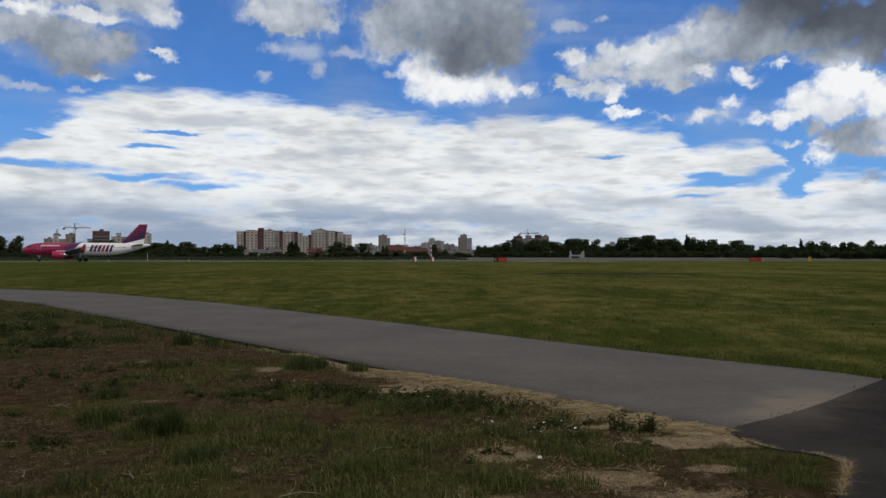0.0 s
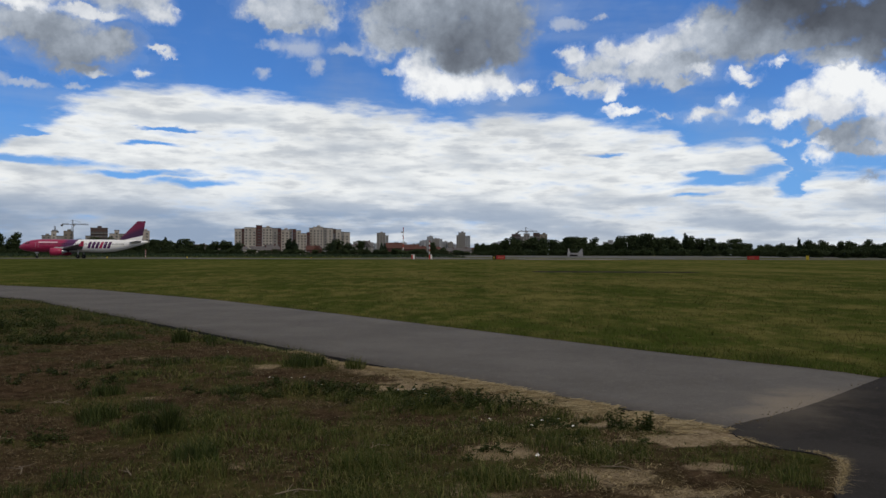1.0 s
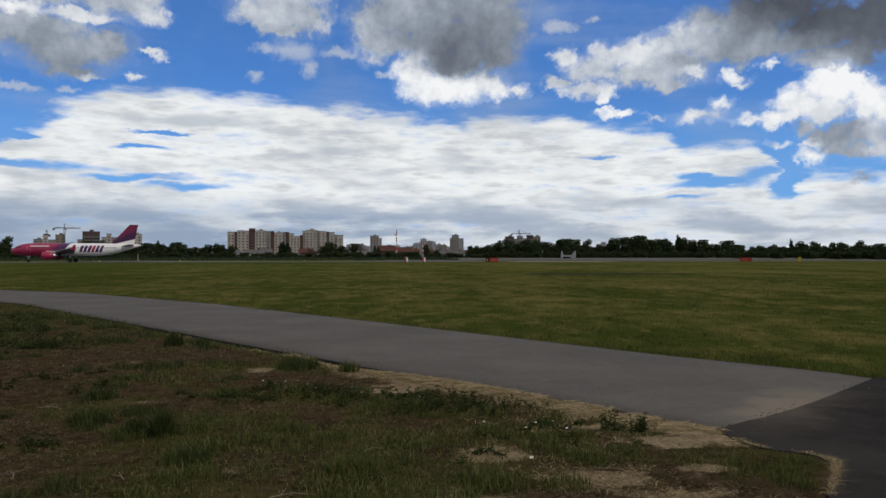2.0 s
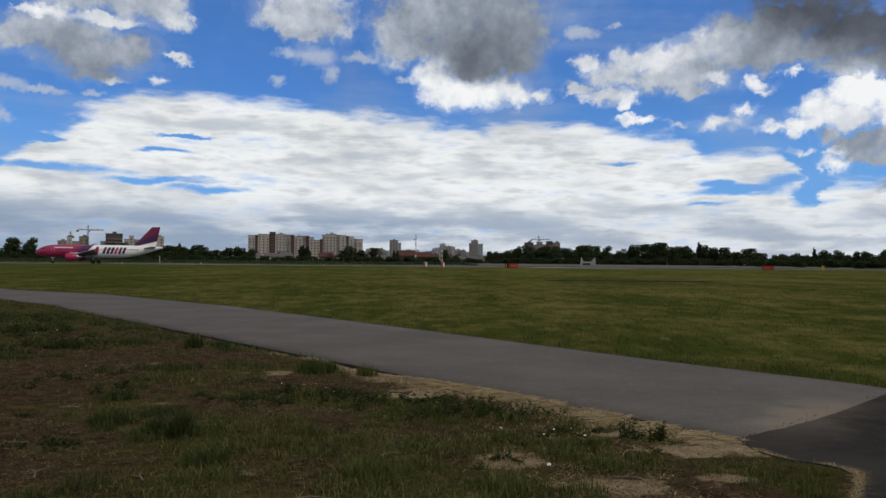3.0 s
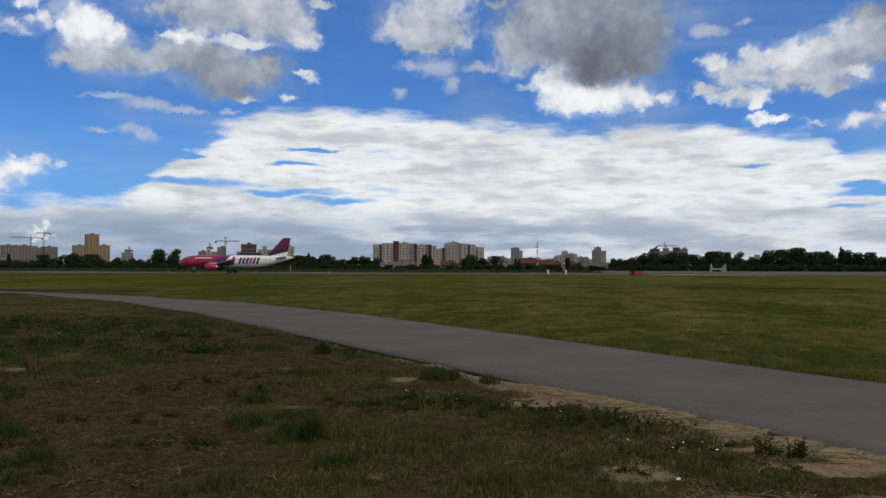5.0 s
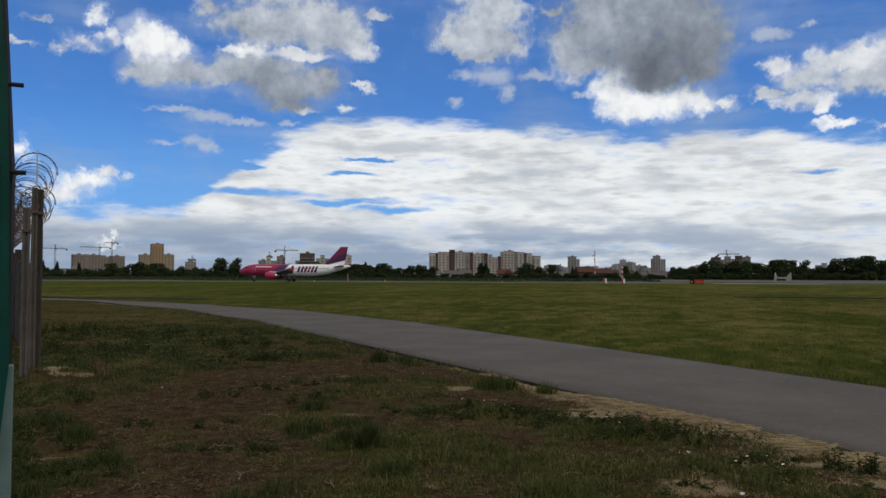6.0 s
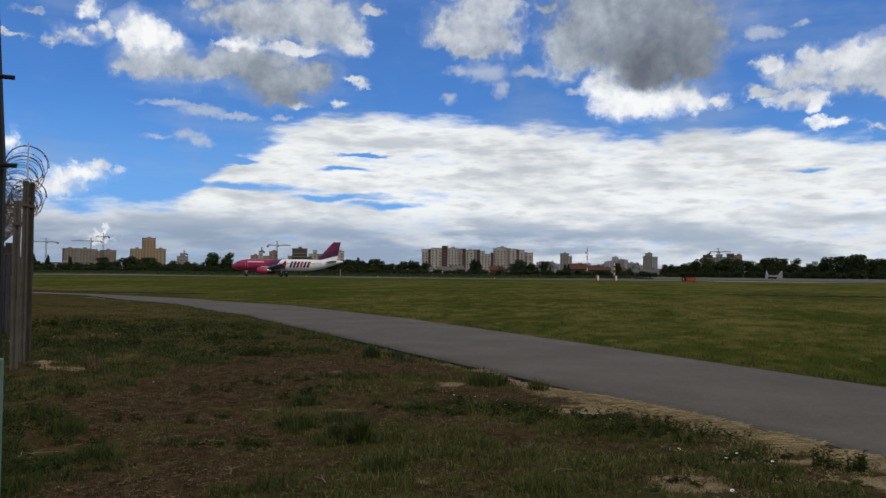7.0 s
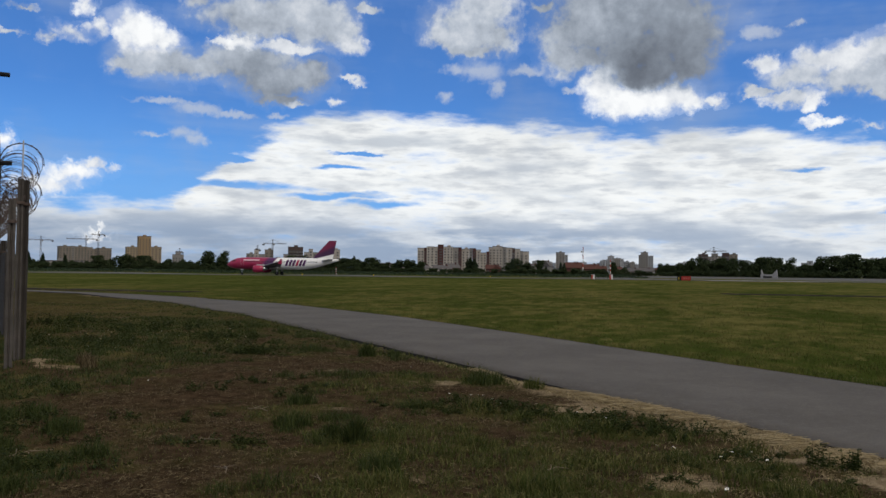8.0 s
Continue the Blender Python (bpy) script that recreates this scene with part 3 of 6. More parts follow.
LUSH = [(-5.3, 5.3, 1.0, 0.7, 1.0), (-4.7, 4.6, 0.8, 0.5, 1.0), (-6.3, 6.4, 0.9, 0.8, 0.8), (2.55, 5.6, 0.6, 0.5, 1.0), (2.1, 6.25, 0.8, 0.25, 1.0), (2.75, 6.1, 0.35, 0.3, 1.0), (1.0, 6.4, 0.7, 0.25, 1.0), (-1.5, 9.0, 0.9, 0.4, 1.0), (0.1, 8.3, 0.9, 0.5, 1.0), (1.0, 7.4, 0.8, 0.4, 0.9), (-2.0, 11.4, 1.1, 0.4, 1.0), (-7.0, 14.1, 1.2, 0.7, 0.9), (-9.3, 16.4, 1.2, 0.9, 0.8),
        (0.0, 5.9, 1.0, 0.8, 0.9), (2.45, 5.75, 0.5, 0.4, 1.0), (-2.5, 7.1, 0.6, 0.5, 0.8), (-4.6, 14.1, 0.7, 0.5, 0.8), (-10.5, 13.5, 3.0, 4.0, 1.0), (-5.6, 6.6, 1.5, 1.3, 0.5), (-8.0, 9.0, 1.4, 1.3, 0.85),
        (-12.5, 20.0, 4.5, 4.5, 1.0), (-4.1, 10.2, 1.0, 0.6, 0.6), (-3.6, 6.6, 0.6, 0.3, 0.5), (-0.4, 6.9, 0.9, 0.5, 0.6)]


def sand_at(x, y):
    d = to_near(x, y)
    width = 0.02 + 0.1 * sstep(x, -2.4, -1.0) + 0.8 * sstep(fnoise(x, y, 0.9, 3), 0.2, 0.6) * sstep(x, -3.6, -0.8)
    verge = sstep(d, width * 1.25, width * 0.5) * (d > -0.4)
    spots = patch_sum(x, y, SANDY) * sstep(fnoise(x, y, 3.2, 9), 0.22, 0.58)
    return np.clip(np.maximum(verge, 0.95 * sstep(spots, 0.12, 0.75)), 0, 1) * (y < near_y(x) + 0.5)


def lush_at(x, y):
    n = fnoise(x, y, 0.7, 21)
    return np.clip(patch_sum(x, y, LUSH) * 0.95 + sstep(n, 0.34, 0.66) * (0.7 - 0.3 * sstep(x, -3.5, -5.5) * sstep(y, 11.0, 8.0)), 0, 1)


def rise_at(x, y):
    """The land climbs a little behind the near edge of the runway."""
    d = RUN_N[0] * x + RUN_N[1] * y
    return 1.05 * sstep(d, 285, 340)


def ground_z(x, y):
    x, y = np.asarray(x, float), np.asarray(y, float)
    front = sstep(to_near(x, y), 0.0, 0.8) * (~in_apron(x, y)) * sstep(np.hypot(x, y), 60, 30)
    bumps = 0.07 * (fnoise(x, y, 0.5, 5) - 0.5) + 0.05 * (fnoise(x, y, 2.6, 6) - 0.5)
    mound = 0.16 * np.exp(-((x + 9.0) / 0.7) ** 2 - ((y - 10.8) / 0.6) ** 2)
    field_bumps = (0.08 * (fnoise(x, y, 0.4, 8) - 0.5) + 0.06 * (fnoise(x, y, 1.7, 64) - 0.5)) * sstep(y - far_y(x), 0.2, 2.0) * sstep(y, 90, 50)
    gap = to_near(x, y)
    gully = -0.075 * np.exp(-((gap - 0.1) / 0.16) ** 2) * sstep(x, -9.0, -6.0) * sstep(x, -0.2, -1.6) * sstep(fnoise(x, y, 0.8, 19), 0.3, 0.55)
    return front * (bumps + mound) + gully + field_bumps + rise_at(x, y)


# ------------------------------------------------------------ ground sheet
def graded(lo, hi, fine_step, end_lo, end_hi, growth):
    core = list(np.arange(lo, hi, fine_step))
    a, s = lo, fine_step
    left = []
    while a > end_lo:
        s *= growth
        a -= s
        left.append(max(a, end_lo))
    a, s = core[-1], fine_step
    right = []
    while a < end_hi:
        s *= growth
        a += s
        right.append(min(a, end_hi))
    return np.array(left[::-1] + core + right)


gx = graded(-13.0, 6.5, 0.075, -4800, 4800, 1.09)
gy = graded(3.5, 22.0, 0.075, -4000, 4800, 1.08)
X, Y = np.meshgrid(gx, gy)
Z = ground_z(X, Y)
inner = in_apron(X - 0.16, Y) & in_apron(X, Y + 0.12) & in_apron(X + 0.12, Y) & in_apron(X, Y - 0.12)
under = (Y > near_y(X)) & (Y < far_y(X)) & (X < 5.7) | inner
rim = sstep(np.hypot(X - 2.75, Y - 6.2), 1.3, 0.9) * (to_near(X, Y) > 0.15)
Z = np.where(under, -0.05, Z + 0.022 * rim)
idx = np.arange(X.size).reshape(X.shape)
quads = np.stack([idx[:-1, :-1], idx[:-1, 1:], idx[1:, 1:], idx[1:, :-1]], -1).reshape(-1, 4)
me = fast_mesh("ground", np.stack([X, Y, Z], -1).reshape(-1, 3), quads, M_GROUND)
me.shade_smooth()
me.attributes.new("sand", "FLOAT", "POINT").data.foreach_set("value", sand_at(X, Y).astype(np.float32).ravel())
front = (Y < (near_y(X) + far_y(X)) / 2) & (np.hypot(X, Y) < 80)
edge_earth = 0.75 * sstep(Y - far_y(X), 0.35, 0.05) * (np.hypot(X, Y) < 80)
track = np.exp(-((Y - 48.4 + 0.05 * (X + 25)) / 0.9) ** 2) * sstep(X, -27, -34) * (X > -75)
edge_earth = np.maximum(edge_earth, 0.8 * track)
earth = np.where(front, np.clip(1.0 - 0.6 * lush_at(X, Y) * sstep(fnoise(X, Y, 3.0, 31), 0.3, 0.7), 0, 1) * (0.62 + 0.38 * sstep(np.hypot(X, Y), 34, 14)), edge_earth)
me.attributes.new("earth", "FLOAT", "POINT").data.foreach_set("value", earth.astype(np.float32).ravel())
tagged(new("ground", me), "mown airfield meadow with dry trampled earth in front", "ground", kind="structure")


# ------------------------------------------------------------ road, apron, runway
def slab(name, left, right, z_top, mat, label, across=10, crown=0.02, z_at=None):
    """A paved strip between two rows of points, with a crown and a rough edge of its own thickness."""
    bm = bmesh.new()
    rows = []
    for (x0, y0), (x1, y1) in zip(left, right):
        row = []
        for k in range(across + 1):
            f = k / across
            x, y = x0 + (x1 - x0) * f, y0 + (y1 - y0) * f
            row.append(bm.verts.new((x, y, z_top + crown * 4 * f * (1 - f) + (z_at(x, y) if z_at else 0))))
        low0 = bm.verts.new((x0, y0, row[0].co.z - 0.09))
        low1 = bm.verts.new((x1, y1, row[-1].co.z - 0.09))
        rows.append([low0] + row + [low1])
    for r0, r1 in zip(rows, rows[1:]):
        for k in range(len(r0) - 1):
            f = bm.faces.new((r0[k], r0[k + 1], r1[k + 1], r1[k]))
            f.material_index = 1 if k in (0, len(r0) - 2) else 0
            f.smooth = 0 < k < len(r0) - 2
    bmesh.ops.recalc_face_normals(bm, faces=bm.faces)
    ob = new(name, mesh_of(name, bm, [mat, M_EDGE]))
    return tagged(ob, label, "road", kind="structure")


s = np.linspace(0, 1, 260) ** 0.62
def along(xs, ys, u):
    seg = np.r_[0, np.cumsum(np.hypot(np.diff(xs), np.diff(ys)))]
    wanted = u * seg[-1]
    x, y = np.interp(wanted, seg, xs), np.interp(wanted, seg, ys)
    for _ in range(3):
        x[1:-1], y[1:-1] = (x[:-2] + 2 * x[1:-1] + x[2:]) / 4, (y[:-2] + 2 * y[1:-1] + y[2:]) / 4
    rough = 0.06 * (fnoise(x, y, 1.7, 12) - 0.5) + 0.03 * (fnoise(x, y, 6.0, 13) - 0.5)
    return list(zip(x + rough, y + rough))


slab("road", along(NEAR_X, NEAR_Y, s), along(FAR_X, FAR_Y, s), 0.012, M_ROAD, "narrow grey asphalt service road, worn and dusty", crown=0.015)

bm = bmesh.new()
ring = []
for (x0, y0), (x1, y1) in zip(APRON, APRON[1:] + APRON[:1]):
    n = max(2, int(math.hypot(x1 - x0, y1 - y0) / 0.05)) if math.hypot(x0, y0) < 12 else 2
    for k in range(n):
        x, y = x0 + (x1 - x0) * k / n, y0 + (y1 - y0) * k / n
        j = (0.06 if y < 7.1 else 0.34) * float(fnoise(x, y, 3.0, 15) - 0.5) + (0.06 if y < 7.1 else 0.2) * float(fnoise(x, y, 11.0, 16) - 0.5)
        ring.append((x + j, y + j))
top = [bm.verts.new((x, y, 0.034)) for x, y in ring]
low_ring = [bm.verts.new((x, y, -0.07)) for x, y in ring]
bm.faces.new(top)
for k in range(len(ring)):
    bm.faces.new((top[k - 1], top[k], low_ring[k], low_ring[k - 1])).material_index = 1
bmesh.ops.recalc_face_normals(bm, faces=bm.faces)
bmesh.ops.triangulate(bm, faces=[f for f in bm.faces if len(f.verts) > 4])
tagged(new("apron", mesh_of("apron", bm, [M_APRON, M_EDGE])), "dark fresh asphalt apron joining the service road", "road", kind="structure")


def run_point(along_m, off_m):
    """A point by metres along the runway (to the east) and metres off from the camera's foot."""
    c, n = math.cos(radians(RUN_TURN)), math.sin(radians(RUN_TURN))
    return c * along_m - n * off_m, n * along_m + c * off_m


tx = np.linspace(-75, -29, 70)
ty = 48.6 - 0.05 * (tx + 25) + 0.8 * (fnoise(tx, tx * 0, 0.15, 71) - 0.5)
for offset in (0.0, 1.5):
    wide = 0.2 + 0.5 * fnoise(tx, tx * 0 + offset, 0.4, 72) * sstep(tx, -29, -36)
    slab("track", list(zip(tx, ty + offset)), list(zip(tx, ty + offset + wide)), 0.035, M_TRACK, "worn dark wheel rut across the meadow", across=2, crown=0.02, z_at=lambda x, y: float(ground_z(x, y)))

wx = np.linspace(8.4, 23.0, 60)
wy = 71.0 + 0.9 * (fnoise(wx, wx * 0, 0.3, 74) - 0.5) - 0.05 * (wx - 8)
for offset in (0.0, 2.1):
    wide = 0.05 + 0.75 * sstep(fnoise(wx, wx * 0 + offset, 0.5, 75), 0.3, 0.7) * sstep(wx, 8.4, 11) * sstep(wx, 23, 19)
    slab("track", list(zip(wx, wy + offset)), list(zip(wx, wy + offset + wide)), 0.045, M_TRACK, "worn dark wheel rut across the meadow", across=2, crown=0.01, z_at=lambda x, y: float(ground_z(x, y)))

steps_run = list(range(-1500, 1501, 10))
slab("runway", [run_point(a, 246) for a in steps_run], [run_point(a, 300 + 42 * float(sstep(np.array(a), 40, 90))) for a in steps_run], 0.03, M_RUNWAY,
     "pale concrete runway across the airfield", across=12, crown=0.0, z_at=lambda x, y: float(rise_at(x, y)))
slab("taxiway", [run_point(a, 232) for a in range(76, 112, 5)], [run_point(a, 253) for a in range(76, 112, 5)], 0.1, M_PALE,
     "short light concrete pad beside the runway", across=4, crown=0.0)
# ------------------------------------------------------------ airliner, taxiing on the runway
def livery():
    m, nt, b = material("airline_paint", 0.32, 0.0, 0.5)
    p = own(nt)
    s = nt.nodes.new("ShaderNodeSeparateXYZ")
    nt.links.new(p, s.inputs[0])
    u = calc(nt, "SUBTRACT", s.outputs[0], calc(nt, "MULTIPLY", s.outputs[2], 0.75))
    grime = fbm(nt, scaled(nt, p, (0.3, 1, 1.5)), 1.5, 5, 0.6)
    c = mix(nt, step(nt, u, 8.6, 10.6), (0.31, 0.013, 0.066), (0.075, 0.012, 0.08))
    c = mix(nt, step(nt, u, 12.75, 12.9), c, (0.8, 0.8, 0.79))
    c = mix(nt, step(nt, grime, 0.5, 0.8, 0.0, 0.25), c, (0.3, 0.27, 0.26))
    put(nt, b.inputs["Base Color"], c)
    return m


def fin_paint():
    m, nt, b = material("fin_paint", 0.35, 0.0, 0.5)
    p = own(nt)
    s = nt.nodes.new("ShaderNodeSeparateXYZ")
    nt.links.new(p, s.inputs[0])
    v = calc(nt, "SUBTRACT", s.outputs[2], calc(nt, "MULTIPLY", s.outputs[0], 0.45))
    c = mix(nt, step(nt, v, -7.3, -5.6), (0.045, 0.008, 0.055), (0.17, 0.009, 0.055))
    c = mix(nt, step(nt, calc(nt, "SUBTRACT", s.outputs[2], calc(nt, "MULTIPLY", s.outputs[0], 0.26)), -2.05, -2.15), c, (0.8, 0.8, 0.79))
    put(nt, b.inputs["Base Color"], c)
    return m


M_LIVERY, M_FIN = livery(), fin_paint()
M_MAGENTA = paint("magenta_paint", (0.38, 0.018, 0.075), 0.35, wear=0.15, spec=0.5)
M_PURPLE = paint("purple_paint", (0.07, 0.012, 0.085), 0.35, wear=0.1, spec=0.5)
# light grey wings; the shade of their underside is put into this colour
M_WING = paint("shaded_wing_grey", (0.16, 0.15, 0.16), 0.45, wear=0.25, scale=0.8)
M_STAB = paint("stabiliser_grey", (0.5, 0.5, 0.51), 0.45, wear=0.2, scale=0.8)
M_METAL = paint("bare_metal", (0.5, 0.5, 0.5), 0.3, 1.0, wear=0.2)
M_DARK = paint("dark_glass", (0.015, 0.016, 0.02), 0.15, 0.0, wear=0.1, spec=0.5)
M_TYRE = paint("tyre_rubber", (0.02, 0.02, 0.02), 0.85)
M_WHITE = paint("white_paint", (0.78, 0.78, 0.76), 0.5, wear=0.15)

# metres from the nose: radius and height of the axis over the ground
HULL = [(0.0, 0.06, 3.35), (0.25, 0.45, 3.38), (0.7, 0.82, 3.45), (1.4, 1.2, 3.55), (2.3, 1.52, 3.66), (3.4, 1.78, 3.77), (5.0, 1.96, 3.85), (6.5, 2.0, 3.87),
        (12.0, 2.0, 3.87), (18.0, 2.0, 3.87), (24.5, 2.0, 3.87), (27.5, 1.86, 3.99), (30.0, 1.6, 4.22), (32.5, 1.22, 4.55), (35.0, 0.76, 4.9), (36.8, 0.4, 5.15), (37.5, 0.2, 5.25)]


def hull_at(x):
    xs = [h[0] for h in HULL]
    return float(np.interp(x, xs, [h[1] for h in HULL])), float(np.interp(x, xs, [h[2] for h in HULL]))


def skin_patch(bm, outline, lift=0.015, rows=4):
    """A quad given by four (x, z) corners, laid on the hull's port side."""
    (ax, az0), (bx, bz), (cx, cz), (dx, dz) = outline
    grid = []
    for i in range(rows + 1):
        f = i / rows
        row = []
        for j in range(rows + 1):
            g = j / rows
            x = (ax * (1 - g) + bx * g) * (1 - f) + (dx * (1 - g) + cx * g) * f
            z = (az0 * (1 - g) + bz * g) * (1 - f) + (dz * (1 - g) + cz * g) * f
            r, zc = hull_at(x)
            r += lift
            row.append(bm.verts.new((x, -math.sqrt(max(r * r - (z - zc) ** 2, 0.01)), z)))
        grid.append(row)
    for r0, r1 in zip(grid, grid[1:]):
        for k in range(rows):
            bm.faces.new((r0[k], r0[k + 1], r1[k + 1], r1[k]))


def foil(bm, root, root_chord, tip, tip_chord, thick, up):
    """A tapered wing: root and tip are leading-edge points; up is the direction of its thickness."""
    shape = [(0, 0), (0.06, 0.45), (0.3, 0.5), (0.7, 0.25), (1, 0.02), (0.7, -0.25), (0.3, -0.5), (0.06, -0.45)]
    rings = []
    for i in range(7):
        f = i / 6
        o = Vector(root).lerp(Vector(tip), f)
        ch = root_chord + (tip_chord - root_chord) * f
        rings.append([bm.verts.new(o + Vector((a * ch, 0, 0)) + Vector(up) * (h * ch * thick)) for a, h in shape])
    for r0, r1 in zip(rings, rings[1:]):
        for k in range(8):
            bm.faces.new((r0[k], r0[(k + 1) % 8], r1[(k + 1) % 8], r1[k]))
    bm.faces.new(rings[0][::-1])
    bm.faces.new(rings[-1])
    bmesh.ops.recalc_face_normals(bm, faces=bm.faces)


def revolve(bm, rows, seg=24, mat=0):
    """Rows of (x, radius) turned about the x axis."""
    rings = [[bm.verts.new((x, r * math.cos(2 * math.pi * k / seg), r * math.sin(2 * math.pi * k / seg))) for k in range(seg)] for x, r in rows]
    for r0, r1 in zip(rings, rings[1:]):
        for k in range(seg):
            bm.faces.new((r0[k], r1[k], r1[(k + 1) % seg], r0[(k + 1) % seg])).material_index = mat


def wheel(parent, at_point, radius, width):
    bm = bmesh.new()
    revolve(bm, [(-width / 2, radius * 0.6), (-width / 2, radius * 0.9), (-width * 0.3, radius), (width * 0.3, radius), (width / 2, radius * 0.9), (width / 2, radius * 0.6)], 16)
    bmesh.ops.transform(bm, matrix=pose(*at_point, 0, 0, 90), verts=bm.verts)
    w = part("wheel", bm, M_TYRE, parent, smooth=True)
    bm = bmesh.new()
    revolve(bm, [(-width * 0.4, 0.02), (-width * 0.42, radius * 0.6), (width * 0.42, radius * 0.6), (width * 0.4, 0.02)], 12)
    bmesh.ops.transform(bm, matrix=pose(*at_point, 0, 0, 90), verts=bm.verts)
    part("rim", bm, M_BLACK, w, "dark metal rim")


def airliner(m):
    body = thing("airliner", m, "magenta and white jet airliner standing on the runway", "airplane")
    bm = bmesh.new()
    rings = []
    for x, r, z in HULL:
        rings.append([bm.verts.new((x, r * math.cos(2 * math.pi * k / 32), z + r * math.sin(2 * math.pi * k / 32))) for k in range(32)])
    for r0, r1 in zip(rings, rings[1:]):
        for k in range(32):
            bm.faces.new((r0[k], r1[k], r1[(k + 1) % 32], r0[(k + 1) % 32]))
    bm.faces.new(rings[0])
    bm.faces.new(rings[-1][::-1])
    bmesh.ops.recalc_face_normals(bm, faces=bm.faces)
    hull = part("fuselage", bm, M_LIVERY, body, "magenta front, purple band, white rear", True)
    bm = bmesh.new()
    for x in np.arange(6.4, 30.5, 0.53):
        skin_patch(bm, [(x, 4.25), (x + 0.24, 4.25), (x + 0.24, 4.6), (x, 4.6)], 0.012, 1)
    tagged(part("window_row", bm, M_DARK, hull, "small dark cabin windows"), kind="stuff")
    for x0, x1, z0, z1 in ((1.75, 2.5, 4.35, 4.85), (2.6, 3.2, 4.45, 4.95)):
        bm = bmesh.new()
        skin_patch(bm, [(x0, z0), (x1, z0 + 0.1), (x1, z1), (x0 + 0.25, z1)], 0.02, 2)
        part("cockpit_window", bm, M_DARK, hull, "dark cockpit pane")
    for x in (5.1, 30.6):
        bm = bmesh.new()
        for a in (x, x + 0.8):
            skin_patch(bm, [(a, 3.35), (a + 0.05, 3.35), (a + 0.05, 5.1), (a, 5.1)], 0.012, 4)
        part("door_outline", bm, M_STAB, hull, "grey outline of a cabin door")
    # plain shapes for the airline's mark and its small lettering
    for k, (x0, slope) in enumerate(((20.2, -0.7), (21.35, -0.7), (22.5, -0.7), (23.65, -0.7), (24.8, -0.7), (25.95, -0.7))):
        bm = bmesh.new()
        skin_patch(bm, [(x0 + slope * 0.5, 3.1), (x0 + 0.8 + slope * 0.5, 3.1), (x0 + 0.8 - slope * 0.5, 5.15), (x0 - slope * 0.5, 5.15)], 0.014, 5)
        part("mark", bm, M_MAGENTA if k == 3 else M_PURPLE, hull, "plain slanted bar of the mark")
    bm = bmesh.new()
    skin_patch(bm, [(5.9, 4.75), (11.3, 4.75), (11.3, 5.15), (5.9, 5.15)], 0.02, 6)
    part("mark", bm, paint("faded_white", (0.72, 0.5, 0.56), 0.5), hull, "pale bar above the windows")
    bm = bmesh.new()
    foil(bm, (28.6, 0, 5.55), 7.0, (34.3, 0, 11.76), 2.5, 0.1, (0, 1, 0))
    part("tail_fin", bm, M_FIN, body, "magenta and purple tail fin with a white foot")
    for side in (-1, 1):
        bm = bmesh.new()
        foil(bm, (11.2, side * 1.6, 2.75), 7.2, (20.6, side * 16.6, 4.15), 1.6, 0.12, (0, 0, 1))
        wing = part("wing", bm, M_WING, body, "swept wing, its light grey darkened for shade")
        bm = bmesh.new()
        foil(bm, (20.7, side * 16.6, 3.6), 1.4, (21.6, side * 16.75, 5.1), 0.6, 0.08, (0, 1, 0))
        part("wingtip_fence", bm, M_MAGENTA, wing)
        bm = bmesh.new()
        foil(bm, (31.8, side * 0.8, 4.95), 3.7, (35.0, side * 6.2, 5.45), 1.5, 0.1, (0, 0, 1))
        part("tailplane", bm, M_STAB, body)
        bm = bmesh.new()
        revolve(bm, [(0.25, 0.8), (0.0, 0.98), (0.1, 1.08), (0.9, 1.2), (2.2, 1.18), (3.3, 0.95), (3.35, 0.8)])
        bmesh.ops.transform(bm, matrix=Matrix.Translation((10.3, side * 5.75, 2.0)), verts=bm.verts)
        eng = part("engine", bm, M_MAGENTA, body, "magenta engine nacelle", True)
        bm = bmesh.new()
        revolve(bm, [(0.28, 0.02), (0.5, 0.25), (0.6, 0.85)], 20)
        bmesh.ops.transform(bm, matrix=Matrix.Translation((10.3, side * 5.75, 2.0)), verts=bm.verts)
        part("fan", bm, M_BLACK, eng)
        bm = bmesh.new()
        revolve(bm, [(3.2, 0.72), (4.1, 0.5), (4.9, 0.1)], 16)
        bmesh.ops.transform(bm, matrix=Matrix.Translation((10.3, side * 5.75, 2.0)), verts=bm.verts)
        part("exhaust_cone", bm, M_METAL, eng, smooth=True)
        bm = bmesh.new()
        put_box(bm, (11.4, side * 5.75 - 0.15, 2.9), (15.0, side * 5.75 + 0.15, 3.45), 0, 0.05)
        part("pylon", bm, M_STAB, eng)
        bm = bmesh.new()
        put_tube(bm, [(17.7, side * 3.8, 0.6), (17.6, side * 3.75, 2.9)], [0.16, 0.2], 8)
        put_tube(bm, [(17.7, side * 3.8 - 0.6, 0.6), (17.7, side * 3.8 + 0.6, 0.6)], 0.1, 6)
        gear = part("landing_gear", bm, M_STAB, body)
        for dy in (-0.42, 0.42):
            wheel(gear, (17.7, side * 3.8 + dy, 0.6), 0.6, 0.42)
    bm = bmesh.new()
    put_tube(bm, [(5.05, 0, 0.4), (5.0, 0, 2.3)], [0.1, 0.13], 8)
    put_tube(bm, [(5.05, -0.32, 0.4), (5.05, 0.32, 0.4)], 0.06, 6)
    put_box(bm, (4.6, -0.5, 1.5), (5.6, -0.44, 2.1))
    gear = part("nose_gear", bm, M_STAB, body)
    for dy in (-0.25, 0.25):
        wheel(gear, (5.05, dy, 0.4), 0.4, 0.24)
    return body


